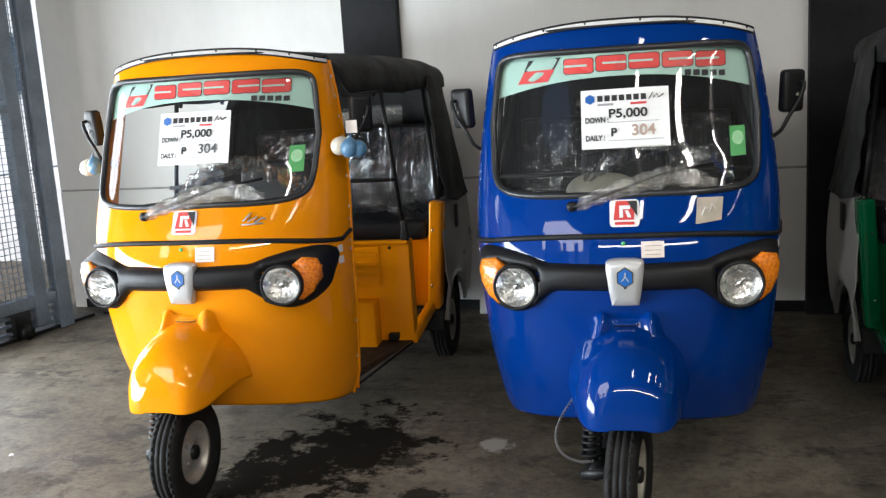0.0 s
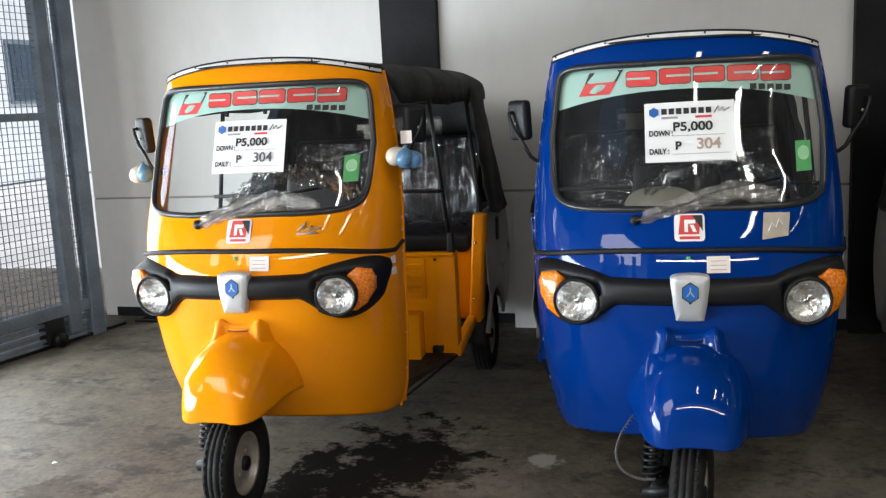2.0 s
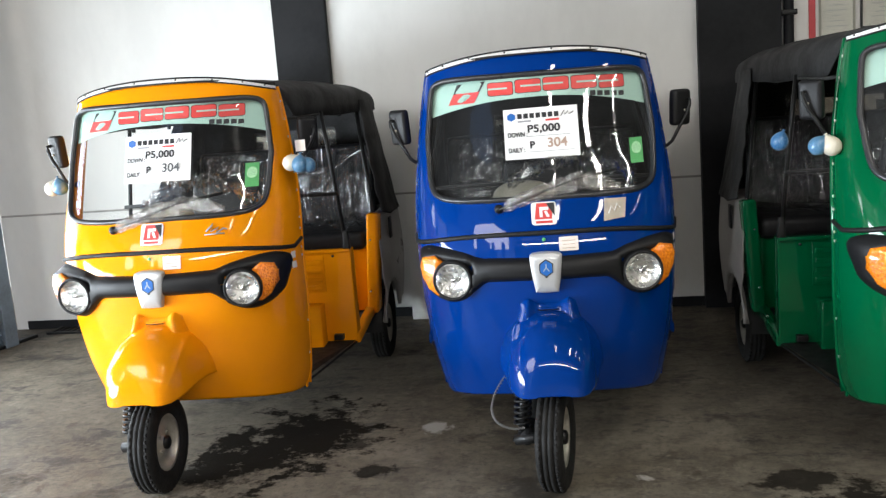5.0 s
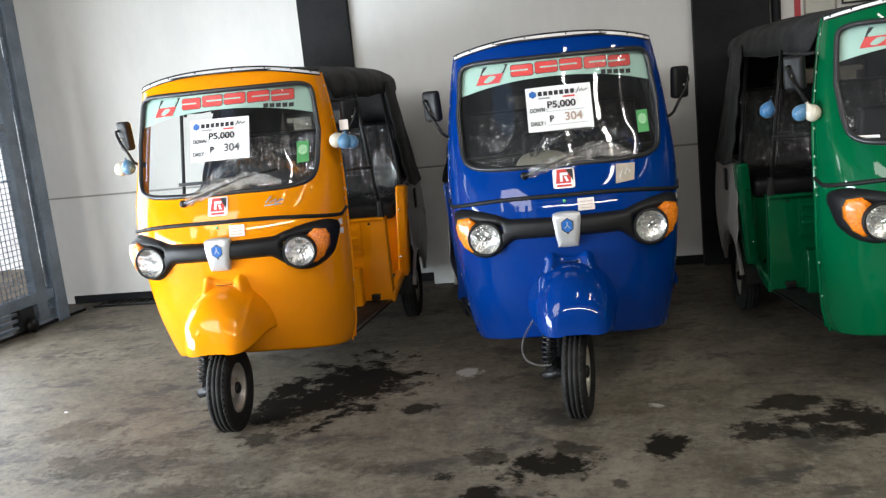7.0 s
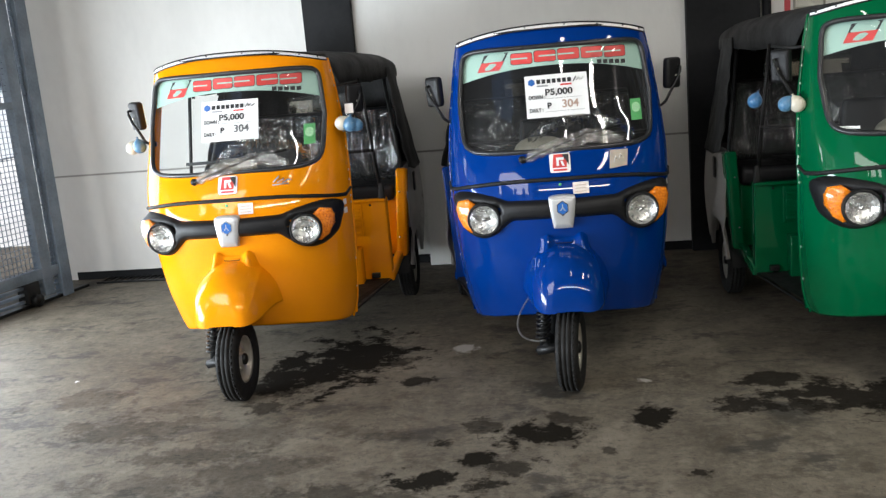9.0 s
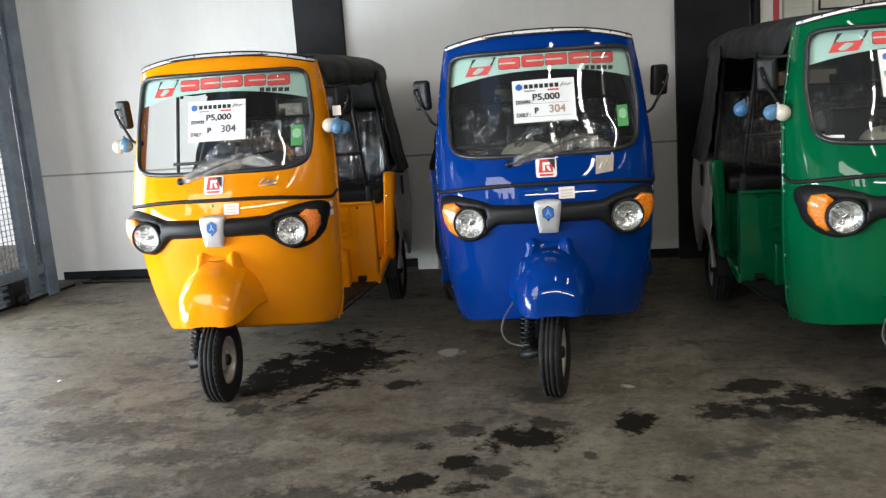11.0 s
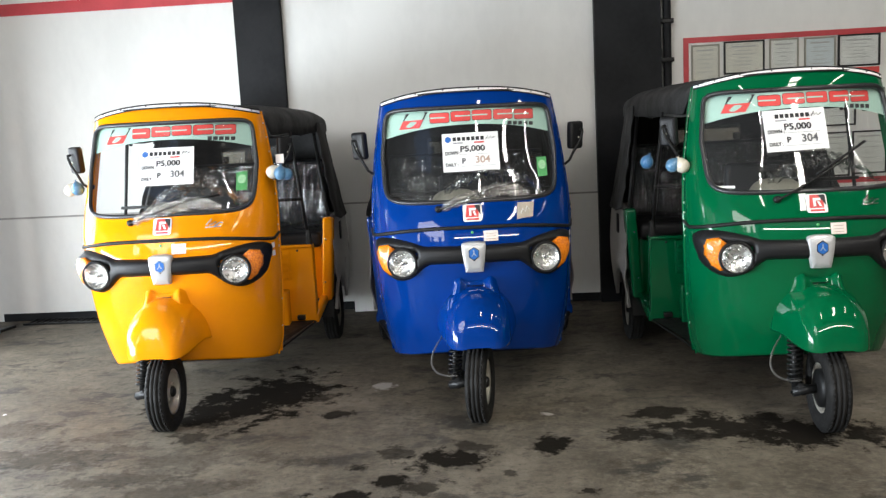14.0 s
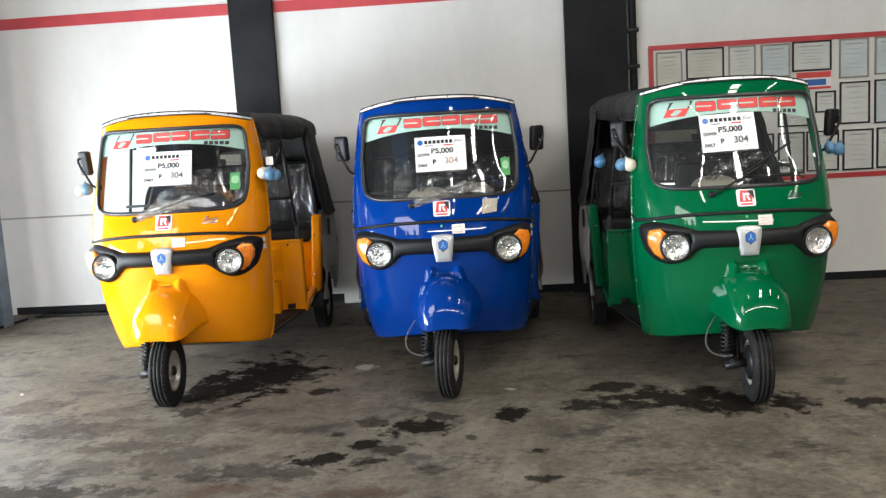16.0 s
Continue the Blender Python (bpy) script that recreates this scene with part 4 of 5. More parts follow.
def interior(parent, mat):
    # partition behind the driver, with pressed ribs and a service box
    mesh_part("partition", join(rbox((0, 1.102, 0.543), (1.234, 0.028, 0.50), 0.008), rbox((0, 1.092, 0.788), (1.23, 0.05, 0.018), 0.006)), mat, parent)
    for s in (-1, 1):
        mesh_part("partition_side", rbox((s * 0.607, 1.132, 0.543), (0.02, 0.08, 0.50), 0.006), mat, parent)
        mesh_part("panel_frame", rbox((s * 0.385, 1.085, 0.67), (0.17, 0.012, 0.20), 0.004), mat, parent)
        for k in range(4):
            mesh_part("rib", rbox((s * 0.385, 1.078, 0.595 + 0.045 * k), (0.145, 0.012, 0.026), 0.005), mat, parent)
        mesh_part("service_box", rbox((s * 0.38, 1.04, 0.40), (0.145, 0.10, 0.225), 0.008), mat, parent)
        mesh_part("bracket", rbox((s * 0.52, 1.07, 0.325), (0.05, 0.04, 0.03), 0.004), M_BLACKSTEEL, parent)
        for zz in (0.76,):
            for xx in (0.40, 0.52):
                mesh_part("bolt", lathe([(0.008, 0), (0.006, 0.005), (0, 0.006)], 8, pose(s * xx, 1.087, zz, 90)), M_BLACKSTEEL, parent)
    mesh_part("cab_floor", ([(-0.30, 0.30, 0.262), (0.30, 0.30, 0.262), (0.455, 0.55, 0.262), (0.61, 1.10, 0.30), (-0.61, 1.10, 0.30), (-0.455, 0.55, 0.262)], [(0, 1, 2, 3, 4, 5)]), M_RUBBER, parent, smooth=False)
    for s in (-1, 1):
        mesh_part("floor_edge", tube([(s * 0.458, 0.53, 0.245), (s * 0.475, 0.59, 0.245), (s * 0.607, 1.085, 0.29)], 0.006, 8), M_RUBBER, parent)
    mesh_part("chassis", join(rbox((0, 1.3, 0.22), (0.4, 1.3, 0.08), 0.02), rbox((0, 2.0, 0.25), (0.7, 0.55, 0.18), 0.03), rbox((0, 1.82, 0.208), (1.2, 0.07, 0.07), 0.02)), M_BLACKSTEEL, parent)
    mesh_part("driver_seat", rbox((0, 0.85, 0.64), (0.46, 0.34, 0.12), 0.04, segs=4), M_SEAT, parent)
    dback = mesh_part("driver_backrest", rbox((0.0, 1.04, 0.98), (0.44, 0.07, 0.46), 0.034, pose(0, 0, 0, -6), taper=(0.8, 1), segs=4), M_SEAT, parent)
    mesh_part("backrest_bar", tube([(-0.585, 1.08, 1.09), (-0.3, 1.085, 1.09), (0.3, 1.085, 1.09), (0.585, 1.08, 1.09)], 0.010, 8), M_BLACKSTEEL, parent)
    mesh_part("dashboard", grid(30, 8, lambda u, v: (-0.43 + 0.86 * u, cab_c(1.14) + 0.10 + 0.06 * math.cos(u * math.pi * 2) + 0.22 * v - 0.05, 1.085 - 0.10 * v ** 2)), M_PLASTIC, parent)
    mesh_part("dash_face", rbox((0, 0.36, 0.93), (0.80, 0.04, 0.26), 0.02), M_PLASTIC, parent)
    def hood(u, v):
        a, b = 2 * math.pi * u, math.pi / 2 * v
        r = math.cos(b) ** 0.7
        return (-0.08 + 0.135 * r * math.cos(a), 0.440 + 0.085 * r * math.sin(a), 1.075 + 0.085 * math.sin(b) ** 0.9)
    cluster = mesh_part("instrument_hood", grid(32, 12, hood, closed=True), M_CREAM, parent, "cream instrument hood in plastic film")
    mesh_part("dial", lathe([(0.0, 0.0), (0.06, 0.0)], 24, pose(-0.08, 0.520, 1.135, -75)), M_PLASTIC, cluster)
    mesh_part("handlebar", tube([(-0.33, 0.45, 1.075), (-0.2, 0.43, 1.085), (-0.05, 0.40, 1.06), (0.05, 0.40, 1.06), (0.2, 0.43, 1.085), (0.33, 0.45, 1.075)], 0.014, 10), M_BLACKSTEEL, parent)
    for s in (-1, 1):
        mesh_part("grip", tube([(s * 0.22, 0.434, 1.084), (s * 0.36, 0.455, 1.073)], 0.019, 12), M_RUBBER, parent)
        mesh_part("lever", tube([(s * 0.21, 0.39, 1.076), (s * 0.34, 0.385, 1.066)], 0.007, 6), M_BLACKSTEEL, parent)
    mesh_part("dash_film", grid(80, 30, lambda u, v: (-0.14 + 0.52 * u, 0.28 + 0.18 * v + 0.02 * noise.noise((u * 9, v * 5, 4)), 1.155 + 0.11 * math.sin(math.pi * u) * math.sin(math.pi * (0.2 + 0.6 * v)) + 0.05 * noise.noise((u * 10, v * 7, 1)) + 0.02 * noise.noise((u * 27, v * 19, 3)))), M_FILM, parent, "clear crumpled plastic film over the dashboard").visible_shadow = False


def front_fork(parent, steer):
    turn = pose(0, -0.09, 0, 0, 0, steer) @ pose(0, 0.09, 0)
    fork = tagged(new("front_fork"), "front wheel on its single-sided fork")
    fork.parent = parent
    hub = turn @ pose(0, -0.09, 0.208)
    wheel(fork, "front_wheel", hub)
    P = lambda *q: turn @ Vector(q)
    arm = mesh_part("trailing_arm", join(tube([P(-0.115, 0.07, 0.21), P(-0.115, -0.10, 0.20)], 0.026, 10), tube([P(-0.16, -0.09, 0.19), P(-0.04, -0.09, 0.21)], 0.022, 10),
                                         tube([P(-0.10, 0.07, 0.20), P(-0.09, 0.06, 0.48)], 0.030, 12)), M_BLACKSTEEL, fork)
    mesh_part("damper", tube([P(-0.140, -0.06, 0.19), P(-0.125, 0.0, 0.46)], 0.017, 10), M_BLACKSTEEL, fork)
    coil = [P(-0.138 + 0.012 * k / 160 + 0.031 * math.cos(k * 0.39), -0.05 + 0.045 * k / 160 + 0.031 * math.sin(k * 0.39), 0.235 + 0.215 * k / 160) for k in range(161)]
    mesh_part("coil_spring", tube(coil, 0.0065, 6), M_BLACKSTEEL, fork, "black coil spring")
    mesh_part("axle_nut", lathe([(0.016, -0.02), (0.016, 0.012), (0.008, 0.016), (0.008, 0.03), (0, 0.03)], 6, turn @ pose(-0.140, -0.09, 0.19, 0, -90, 0)), M_BLACKSTEEL, fork, smooth=False)


def wiper(parent, sleeve):
    pivot = Vector(skin(-0.176, 1.126, 0.02))
    tips = [skin(-0.176 + 0.06 * k, 1.126 + 0.020 * k - (0.0 if k < 6 else 0.012 * (k - 5)), 0.035) for k in range(9)] if sleeve else [skin(-0.176 + 0.052 * k, 1.126 + 0.026 * k, 0.03) for k in range(8)]
    w = mesh_part("wiper", join(tube([pivot] + tips[1:], 0.006, 6), lathe([(0.018, 0), (0.018, 0.02), (0.010, 0.028), (0, 0.028)], 16, pose(*skin(-0.176, 1.126, -0.002), 80, 0, 0))), M_BLACKSTEEL, parent)
    if not sleeve:
        mesh_part("wiper_blade", tube([skin(0.02 + 0.045 * k, 1.235 + 0.024 * k, 0.022) for k in range(7)], 0.007, 6), M_RUBBER, w)
        return

    def bag(u, v):
        a = 2 * math.pi * u
        k = v * 0.99
        x = -0.155 + 0.475 * k
        z = 1.135 + 0.085 * math.sin(min(k * 1.25, 1.0) * math.pi / 2) - 0.035 * max(0, k - 0.7) / 0.3
        r = (0.014 + 0.020 * math.sin(math.pi * min(k * 1.05, 1)) ** 0.5) * (1 + 0.55 * noise.noise((k * 14, math.cos(a) * 1.3, math.sin(a) * 1.3)))
        base = Vector(skin(x, z, 0.034))
        return tuple(base + Vector((0.15 * r * math.cos(a), -0.35 * r * math.sin(a), r * math.cos(a))))
    mesh_part("wiper_sleeve", grid(28, 80, bag, closed=True), M_SLEEVE, w, "crumpled clear plastic sleeve").visible_shadow = False


def mirror(parent, s):
    pts = [(0.515, 0.50, 1.262), (0.538, 0.485, 1.266), (0.560, 0.475, 1.285), (0.588, 0.480, 1.335), (0.622, 0.488, 1.388), (0.638, 0.492, 1.430), (0.640, 0.494, 1.450), (0.628, 0.507, 1.452)]
    ob = mesh_part("mirror", tube([(s * x, y, z) for x, y, z in pts], 0.0075, 8), M_BLACKSTEEL, parent, "black side mirror on a bent stalk")
    m = pose(s * 0.601, 0.516, 1.422, 4, 0, s * 34)
    mesh_part("mirror_housing", moved(rbox((0, 0, 0), (0.092, 0.044, 0.152), 0.020, segs=4), m), M_PLASTIC, ob)
    mesh_part("mirror_glass", moved(rbox((0, 0.022, 0), (0.072, 0.002, 0.128), 0.0008), m), M_CHROME, ob)
    mesh_part("mirror_screw", moved(lathe([(0.006, -0.022), (0.005, -0.026), (0, -0.027)], 10, pose(0, 0, 0, -90)), m @ pose(s * 0.008, 0, -0.012)), M_STEEL, ob)
    mesh_part("mirror_clamp", lathe([(0.014, -0.014), (0.014, 0.014), (0, 0.014)], 12, pose(s * 0.52, 0.49, 1.266, 0, 90, 0)), M_BLACKSTEEL, ob)


def strip_print(parent):
    film = mesh_part("sun_strip", grid(60, 10, lambda u, v: (lambda x, z: glass_at(x, z, -0.007))(-0.452 + 0.904 * u, (1.556 - 0.060 * abs(2 * u - 1) ** 2.2) * (1 - v) + (strip_top(-0.452 + 0.904 * u)) * v)), M_STRIP, parent, "mint green sun strip with red and black shapes")
    for k in range(5):
        x0 = -0.203 + 0.116 * k
        z0 = 1.576 - 0.0015 * (k - 2) ** 2
        block = dense([(x0 + 0.004, z0), (x0 + 0.054, z0 - 0.001), (x0 + 0.104, z0), (x0 + 0.108, z0 + 0.027), (x0 + 0.104, z0 + 0.053), (x0 + 0.054, z0 + 0.054), (x0 + 0.004, z0 + 0.053), (x0, z0 + 0.027)], 32)
        cx, cz = x0 + 0.054, z0 + 0.0265
        mesh_part("outline_block", flat_on_glass(block, -0.0055), M_INK, film, smooth=False)
        mesh_part("red_block", flat_on_glass([(cx + (x - cx) * 0.96, cz + (z - cz) * 0.91) for x, z in block], -0.004), M_STICKRED, film, smooth=False)
        # a thin slit into the block from one end
        a, b = ((cx - 0.030, cx + 0.052) if k % 2 else (cx - 0.052, cx + 0.030))
        mesh_part("slit", flat_on_glass(rect(a, cz - 0.0025, b, cz + 0.0045), -0.003), M_STRIP, film, smooth=False)
    mesh_part("emblem_shape", flat_on_glass([(-0.372, 1.545), (-0.262, 1.550), (-0.212, 1.632), (-0.335, 1.626)], -0.0055), M_INK, film, smooth=False)
    mesh_part("emblem_shape", flat_on_glass([(-0.376, 1.543), (-0.262, 1.548), (-0.236, 1.592), (-0.352, 1.588)], -0.0045), M_STICKRED, film, smooth=False)
    mesh_part("emblem_shape", flat_on_glass([(-0.345, 1.592), (-0.250, 1.596), (-0.238, 1.618), (-0.325, 1.614)], -0.004), M_STRIP, film, smooth=False)
    mesh_part("emblem_shape", flat_on_glass([(-0.330, 1.552), (-0.312, 1.552), (-0.292, 1.582), (-0.310, 1.582)], -0.003), M_STRIP, film, smooth=False)
    for k in range(5):
        mesh_part("black_bar", flat_on_glass(rect(0.222 + 0.030 * k, 1.543 - 0.002 * k, 0.245 + 0.030 * k, 1.563 - 0.002 * k), -0.004), M_INK, film, smooth=False)


def stickers(parent, tag):
    a = mesh_part("square_sticker", flat_on_skin(rounded(-0.047, 1.060, 0.053, 1.146, 0.012), 0.0045), M_PAPER, parent, "white sticker with red and black shapes", smooth=False)
    mesh_part("red_patch", flat_on_skin([(-0.034, 1.082), (0.034, 1.082), (0.040, 1.142), (-0.026, 1.142)], 0.006), M_STICKRED, a, smooth=False)
    mesh_part("black_patch", flat_on_skin([(0.012, 1.142), (0.046, 1.092), (0.046, 1.142)], 0.0072), M_INK, a, smooth=False)
    mesh_part("white_patch", join(flat_on_skin(rect(-0.014, 1.090, -0.002, 1.128), 0.0085), flat_on_skin(rect(-0.002, 1.116, 0.022, 1.128), 0.0085), flat_on_skin([(0.004, 1.112), (0.016, 1.112), (0.026, 1.090), (0.014, 1.090)], 0.0085)), M_PAPER, a, smooth=False)
    mesh_part("red_line", flat_on_skin(rect(-0.030, 1.067, 0.036, 1.076), 0.006), M_STICKRED, a, smooth=False)
    b = mesh_part("paper_label", flat_on_skin(rect(0.056, 0.958, 0.132, 1.012), 0.0045), M_LABEL, parent, "small pale paper label", smooth=False)
    for k in range(3):
        mesh_part("print_bar", flat_on_skin(rect(0.068, 0.968 + 0.014 * k, 0.120, 0.9702 + 0.014 * k), 0.0055), M_FADED, b, smooth=False)
    mesh_part("green_dot", lathe([(0.0075, 0.0), (0.005, 0.003), (0, 0.003)], 14, pose(*skin(-0.003, 1.006, 0.004), 90)), M_STICKGREEN, parent)
    if tag == "tan":
        t = mesh_part("masking_patch", flat_on_skin([(0.238, 1.058), (0.325, 1.066), (0.335, 1.138), (0.246, 1.142)], 0.008), M_MASK, parent, "tan masking patch", smooth=False)
        mesh_part("scribble", tube([skin(0.26 + 0.012 * k, 1.085 + 0.022 * (k % 2) + 0.004 * k, 0.0095) for k in range(5)], 0.0022, 5), M_PAPER, t)
    else:
        pts = [(0.235, 1.098), (0.262, 1.128), (0.254, 1.096), (0.285, 1.112), (0.276, 1.09), (0.305, 1.106), (0.318, 1.102)]
        mesh_part("script_badge", join(tube([skin(x, z, 0.005) for x, z in pts], 0.0035, 6), tube([skin(x, z, 0.005) for x, z in ((0.23, 1.086), (0.31, 1.086))], 0.003, 6)), M_CHROME if tag == "chrome" else M_GREYINK, parent, "thin metal script badge")
    mesh_part("side_label", join(*(flat_on_skin([(0.5375, z0), (0.5475, z0), (0.5475, z0 + 0.03), (0.5375, z0 + 0.03)], 0.003) for z0 in (0.885, 0.93))), M_LABEL, parent, smooth=False)
    if tag == "chrome":
        small = mesh_part("small_label", flat_on_glass(rect(-0.425, 1.180, -0.350, 1.192), -0.004), M_PAPER, parent, "narrow white label at the foot of the windscreen", smooth=False)
        for k in range(2):
            mesh_part("print_bar", flat_on_glass(rect(-0.412 + 0.028 * k, 1.168, -0.396 + 0.028 * k, 1.176), -0.004), M_PAPER, small, smooth=False)
        return
    g = mesh_part("green_sticker", grid(4, 4, lambda u, v: glass_at(0.372 + 0.055 * u, 1.262 + 0.100 * v, -0.0045)), M_STICKGREEN, parent, "green square windscreen sticker")
    mesh_part("round_print", flat_on_glass([(0.400 + 0.021 * math.cos(w), 1.322 + 0.024 * math.sin(w)) for w in np.linspace(0, 2 * math.pi, 20, endpoint=False)], -0.002), M_STICKPALE, g, smooth=False)


def price_sign(place, x, z, roll, faded):
    """White price paper on the windscreen."""
    tilt = math.degrees(math.atan2(glass_at(x, z + 0.09)[1] - glass_at(x, z - 0.09)[1], 0.18))
    base = glass_at(x, z, 0.014)
    m = place @ pose(*base, 90 - tilt, 0, 0) @ pose(0, 0, 0, 0, 0, roll)
    sign = tagged(new("price_sign"), "white price paper taped to the windscreen glass", "sign", "price signs on the windscreens")
    sign.matrix_world = m
    W, H = 0.297, 0.212
    mesh_part("paper", grid(10, 6, lambda u, v: (-W / 2 + W * u, -H / 2 + H * v, 0.004 * math.sin(u * 3.1) * v)), M_PAPER, sign, smooth=True)
    put = lambda s, size, px, py, mat, k=1.0, wide=1.0: mesh_part("writing", moved(text_mesh(s, size, k), pose(px, py, 0.0055) @ Matrix.Diagonal((wide, 1, 1, 1))), mat, sign, smooth=False)
    put("P5,000", 0.044, -0.056, 0.002, M_INK, 1.35, 1.10)
    put("DOWN :", 0.027, -0.135, -0.014, M_INK, 1.6, 0.76)
    put("DAILY :", 0.027, -0.135, -0.078, M_INK, 1.6, 0.76)
    put("P", 0.040, -0.049, -0.064, M_INK, 2.0)
    put("304", 0.054, 0.020, -0.064, M_FADED if faded else M_DARKINK, 1.0)
    bars = [((-0.058, -0.016, 0.115, -0.014), M_GREYINK), ((-0.058, -0.081, 0.128, -0.079), M_GREYINK), ((-0.092, 0.046, -0.038, 0.054), M_GREYINK), ((0.020, 0.046, 0.074, 0.054), M_STICKRED)]
    for (x0, y0, x1, y1), mat in bars:
        mesh_part("bar", ([(x0, y0, 0.005), (x1, y0, 0.005), (x1, y1, 0.005), (x0, y1, 0.005)], [(0, 1, 2, 3)]), mat, sign, smooth=False)
    # maker's name as plain blocks
    for k in range(7):
        x0 = -0.092 + 0.0245 * k
        mesh_part("name_block", ([(x0, 0.062, 0.005), (x0 + 0.018, 0.062, 0.005), (x0 + 0.018, 0.083, 0.005), (x0, 0.083, 0.005)], [(0, 1, 2, 3)]), M_INK, sign, smooth=False)
    mesh_part("hexagon", ([(-0.117 + 0.018 * math.sin(radians(60 * k)), 0.071 + 0.018 * math.cos(radians(60 * k)), 0.005) for k in range(6)], [tuple(range(6))]), M_BLUE, sign, smooth=False)
    mesh_part("script", tube([(0.082, 0.062, 0.005), (0.096, 0.086, 0.005), (0.098, 0.066, 0.005), (0.110, 0.080, 0.005), (0.114, 0.066, 0.005), (0.132, 0.078, 0.005)], 0.0018, 5), M_INK, sign)
    mesh_part("tape", ([(0.02, -H / 2 - 0.010, 0.0015), (0.13, -H / 2 - 0.010, 0.0015), (0.13, -H / 2 + 0.004, 0.0015), (0.02, -H / 2 + 0.004, 0.0015)], [(0, 1, 2, 3)]), M_SLEEVE, sign, smooth=False)
    return sign


def rickshaw(label, x, y, yaw, mat, steer, sleeve, tag, cable):
    car = tagged(new("auto_rickshaw"), label, "auto rickshaw", "parked auto rickshaws")
    car.matrix_world = pose(x, y, 0, 0, 0, yaw)
    shell = mesh_part("cab", grid(120, 130, cab_shell, lambda q: not in_screen(q, 0.965)), mat, car)
    sol = shell.modifiers.new("thickness", "SOLIDIFY")
    sol.thickness, sol.offset = 0.006, -1
    for s in (-1, 1):
        edge = [(s * (NARROW * (cab_w(z) - 0.028 * max(0.0, (0.36 - z) / 0.14) ** 2) - 0.004), cab_e(z) + 0.004, low(z)) for z in np.linspace(0.236, 1.685, 40)]
        mesh_part("door_edge", tube(edge, 0.011, 8), mat, car)
        mesh_part("door_flange", grid(2, 40, lambda u, v, s=s: (s * (NARROW * cab_w(0.24 + 1.44 * v) - 0.035 * u), cab_e(0.24 + 1.44 * v) + 0.008 + 0.012 * u, low(0.24 + 1.44 * v))), mat, car)
        for z in (0.42, 0.60, 0.93, 0.965, 1.0, 1.05, 1.10, 1.22, 1.30, 1.38, 1.46, 1.54, 1.62):
            mesh_part("rivet", lathe([(0.006, 0), (0.005, 0.003), (0, 0.004)], 8, pose(s * (NARROW * cab_w(z) + 0.001), cab_e(z) - 0.022, low(z), 0, s * 90, 0)), M_STEEL, car)
        mesh_part("corner_tab", rbox((s * 0.470, 0.548, 0.240), (0.010, 0.02, 0.034), 0.003), mat, car)
        tri_lobe(car, "lamp", s)
        mirror(car, s)
        rear = tagged(new("rear_wheel"), "rear wheel with steel rim")
        rear.parent = car
        wheel(rear, "rear_wheel", pose(s * 0.615, 1.82, 0.208, 0, 0, 0 if s > 0 else 180))
    mesh_part("inner_liner", grid(60, 30, lambda u, v: (lambda q: (q[0] * 0.97, q[1] + 0.03, q[2]))(cab_shell(u, 0.02 + 0.50 * v))), M_PLASTIC, car)
    glass = mesh_part("windscreen", grid(120, 12, lambda u, v: (lambda q: glass_at(q[0], q[1], -0.002))(screen_edge(2 * math.pi * u, 0.02 + 0.955 * v)), closed=True), M_GLASS, car, "clear laminated windscreen")
    glass.visible_shadow = False
    mesh_part("windscreen_seal", tube([skin(*screen_edge(w, 0.972), 0.003) for w in np.linspace(0, 2 * math.pi, 220, endpoint=False)], 0.0120, 8, True), M_SEAL, car, "dark grey rubber windscreen seal")
    strip_print(car)
    trim = [skin(xx, 1.031 - 0.05 * (abs(xx) / 0.55) ** 3, 0.004) for xx in np.linspace(-0.5475, 0.5475, 70)]
    trim = [(-0.549, 0.425, 0.962)] + trim + [(0.549, 0.425, 0.962)]
    mesh_part("trim_strip", tube(trim, 0.0095, 8), M_RUBBER, car, "black rubber trim strip")
    rail = []
    for a in np.linspace(radians(-86), radians(86), 60):
        k = spow(math.sin(a), 0.9)
        z = 1.742 - 0.058 * abs(k) ** 2.5
        w, c, e, n = cab_w(z), cab_c(min(z, 1.735)), cab_e(z), cab_n(z)
        rail.append(Vector((NARROW * w * k, c + (e - c) * (1 - max(1 - abs(k) ** n, 0.0) ** (1 / n)) - 0.004, low(z))))
    mesh_part("roof_rail", join(([tuple(q + Vector((0, d, h))) for d, h in ((-0.006, -0.006), (-0.001, 0.007), (0.010, 0.007)) for q in rail],
                                 [(j * 60 + i, j * 60 + i + 1, j * 60 + 61 + i, j * 60 + 60 + i) for j in range(2) for i in range(59)])), M_PAPER, car, "white strip along the roof edge")
    mesh_part("rail_edge", join(tube([q + Vector((0, 0.002, 0.010)) for q in rail], 0.0045, 6), tube([q + Vector((0, -0.004, -0.009)) for q in rail], 0.004, 6)), M_RUBBER, car)
    for i in range(4, 58, 7):
        mesh_part("rail_screw", lathe([(0.004, 0), (0.003, 0.003), (0, 0.003)], 8, pose(*(rail[i] + Vector((0, -0.004, 0.003))), 90)), M_BLACKSTEEL, car)
    front_band(car)
    badge(car)
    fender(car, mat)
    front_fork(car, steer)
    canopy(car)
    rear_body(car, mat)
    interior(car, mat)
    wiper(car, sleeve)
    stickers(car, tag)
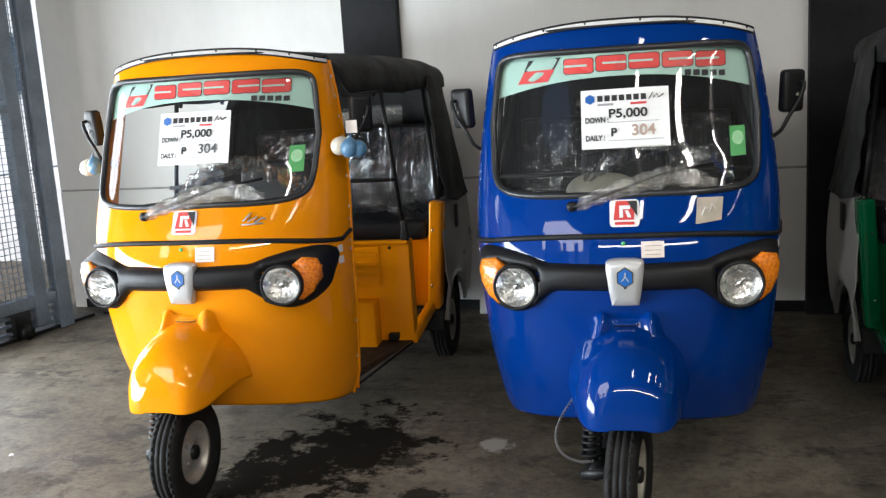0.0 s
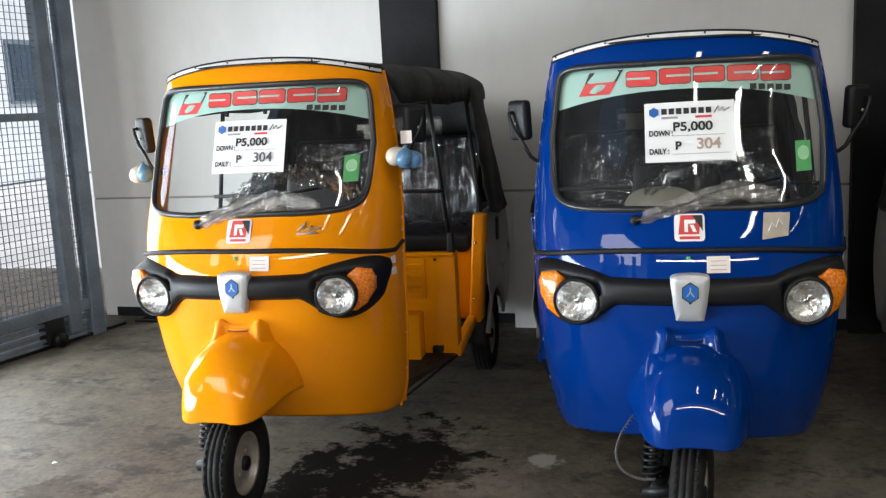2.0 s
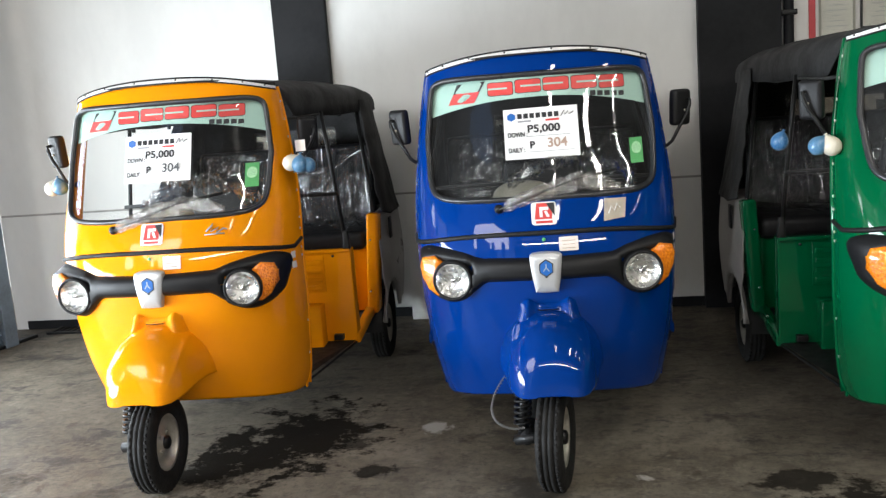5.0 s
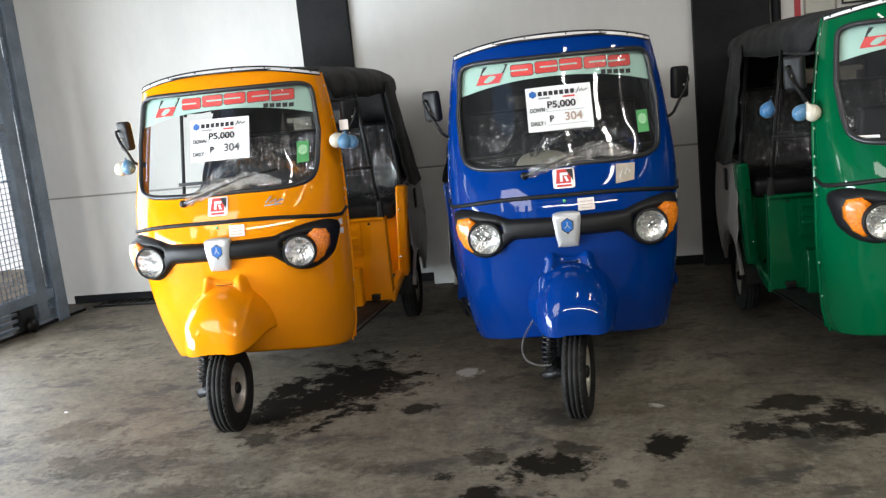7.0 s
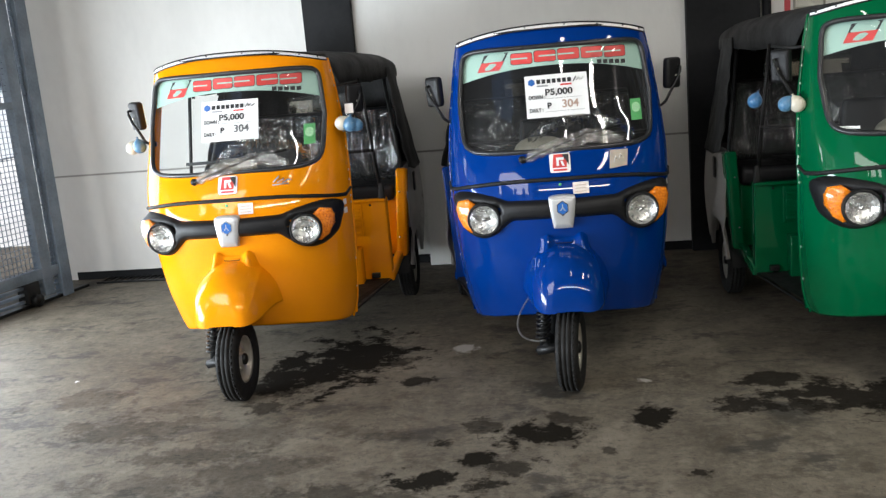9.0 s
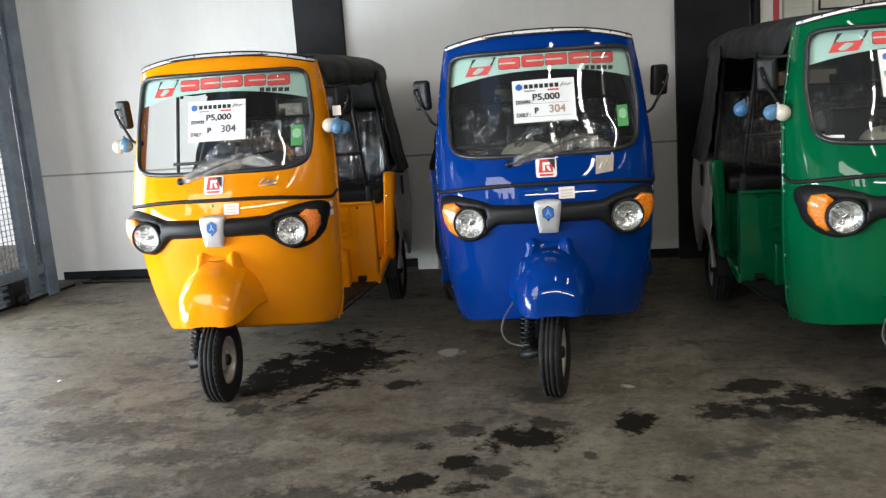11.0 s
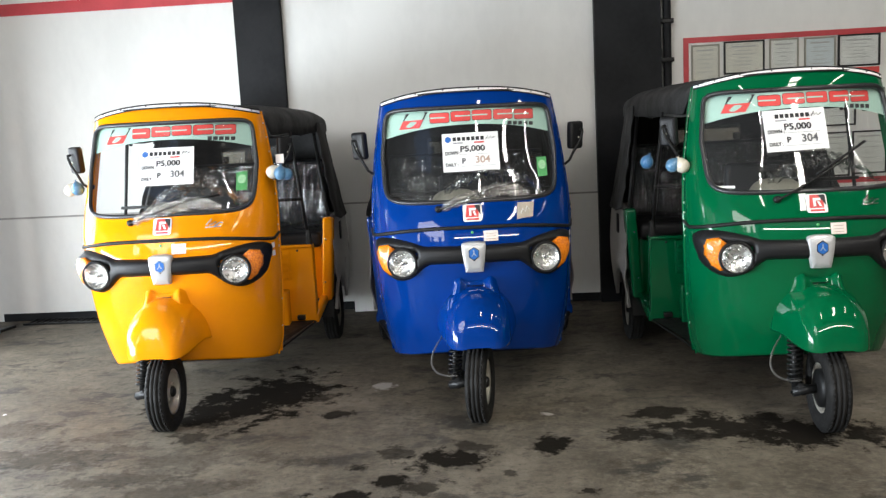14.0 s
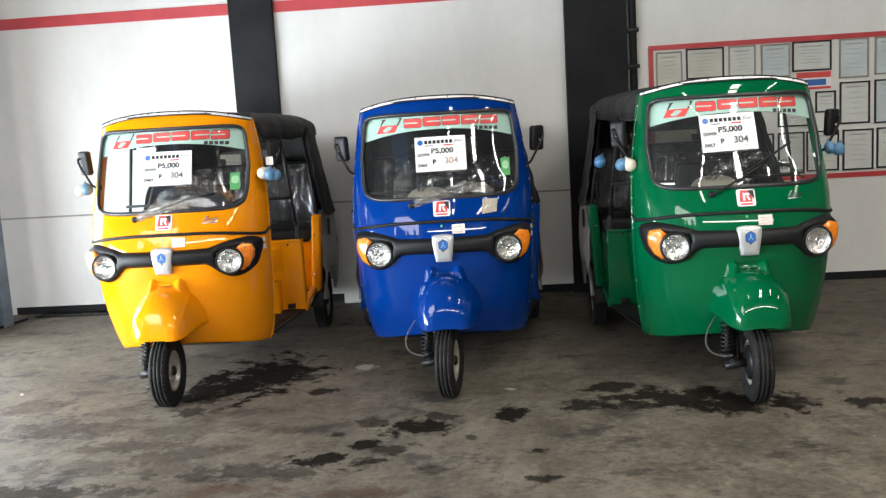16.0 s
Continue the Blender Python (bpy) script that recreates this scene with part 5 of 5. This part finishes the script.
    if cable:
        pts = [(-0.175, 0.03, 0.44), (-0.225, 0.0, 0.37), (-0.245, -0.03, 0.31), (-0.225, -0.06, 0.265), (-0.17, -0.08, 0.245), (-0.12, -0.08, 0.245)]
        sp = [spline([k / 5 for k in range(6)], [q[d] for q in pts]) for d in range(3)]
        mesh_part("brake_cable", tube([(sp[0](k / 240) + 0.004 * math.cos(k * 0.9), sp[1](k / 240), sp[2](k / 240) + 0.004 * math.sin(k * 0.9)) for k in range(241)], 0.0020, 5), M_CABLE, car, "coiled grey brake cable")
    return car


def balloon(place, x, y, z, r, mat, lean, color):
    ob = tagged(new("balloon"), "small %s balloon tied to the mirror stalk" % color, "balloon", "small balloons on the mirrors")
    ob.matrix_world = place @ pose(x, y, z, 0, lean, 0)
    prof = [(0.0, -1.0), (0.35, -0.95), (0.66, -0.78), (0.90, -0.45), (1.0, -0.05), (0.95, 0.35), (0.75, 0.72), (0.45, 1.02), (0.18, 1.22), (0.07, 1.32)]
    mesh_part("skin", lathe([(a * r, b * r) for a, b in prof], 28), mat, ob)
    mesh_part("neck", lathe([(0.07 * r, 1.3 * r), (0.12 * r, 1.36 * r), (0.20 * r, 1.48 * r), (0.16 * r, 1.5 * r)], 12), mat, ob)
    return ob


CARS = {}
for key, label, x, y, yaw, mat, steer, sleeve, tag, cable in (
        ("y", "yellow three-wheeled passenger rickshaw with black canopy", -1.687, 3.061, -0.00, M_YELLOW, 0, True, "script", False),
        ("b", "blue three-wheeled passenger rickshaw with black canopy", -0.042, 2.983, 0.46, M_COBALT, -10, True, "tan", True),
        ("g", "green three-wheeled passenger rickshaw with black canopy", 1.585, 2.638, -1.96, M_GREEN, -2, False, "chrome", True)):
    CARS[key] = rickshaw(label, x, y, yaw, mat, steer, sleeve, tag, cable)
place = {k: ob.matrix_world.copy() for k, ob in CARS.items()}
price_sign(place["y"], 0.010, 1.414, 0.0, False)
price_sign(place["b"], 0.012, 1.412, 0.5, True)
price_sign(place["g"], -0.047, 1.450, 1.5, False)
for k, x, y, z, r, mat, lean, col in (("y", 0.562, 0.36, 1.327, 0.036, M_BALLOONW, 50, "cream"), ("y", 0.608, 0.34, 1.317, 0.036, M_BALLOONB, 8, "blue"), ("y", 0.640, 0.36, 1.312, 0.033, M_BALLOONB, -35, "blue"),
                                  ("y", -0.655, 0.50, 1.275, 0.036, M_BALLOONW, 30, "cream"), ("y", -0.605, 0.48, 1.28, 0.036, M_BALLOONB, -10, "blue"),
                                  ("g", -0.612, 0.43, 1.272, 0.034, M_BALLOONB, 35, "light blue"), ("g", -0.562, 0.42, 1.268, 0.036, M_BALLOONW, -25, "cream"), ("g", -0.715, 0.60, 1.285, 0.034, M_BALLOOND, 20, "deep blue"),
                                  ("g", 0.63, 0.46, 1.29, 0.034, M_BALLOONB, 15, "blue"), ("g", 0.59, 0.48, 1.30, 0.034, M_BALLOONB, -15, "blue")):
    balloon(place[k], x * 0.985, y, z - 0.022, r, mat, lean, col)
tag = tagged(mesh_part("paper_tag", grid(4, 4, lambda u, v: (-0.022 + 0.044 * u, 0.006 * math.sin(3 * u), -0.025 + 0.05 * v)), M_LABEL), "small pale paper tag tied beside the balloons", "tag")
tag.matrix_world = place["y"] @ pose(0.585, 0.43, 1.375, 0, 0, 15)
# a tiny white speck of three faces on the floor at the left
scrap = tagged(mesh_part("white_speck", ([(0, 0, 0.004), (0.045, 0.008, 0.012), (0.05, 0.03, 0.006), (0.012, 0.034, 0.016), (-0.012, 0.02, 0.005)], [(0, 1, 3), (1, 2, 3), (0, 3, 4)]), M_PAPER, smooth=False), "small white speck on the concrete", "litter")
scrap.matrix_world = pose(-2.77, 3.34, 0.0) @ Matrix.Scale(0.42, 4)
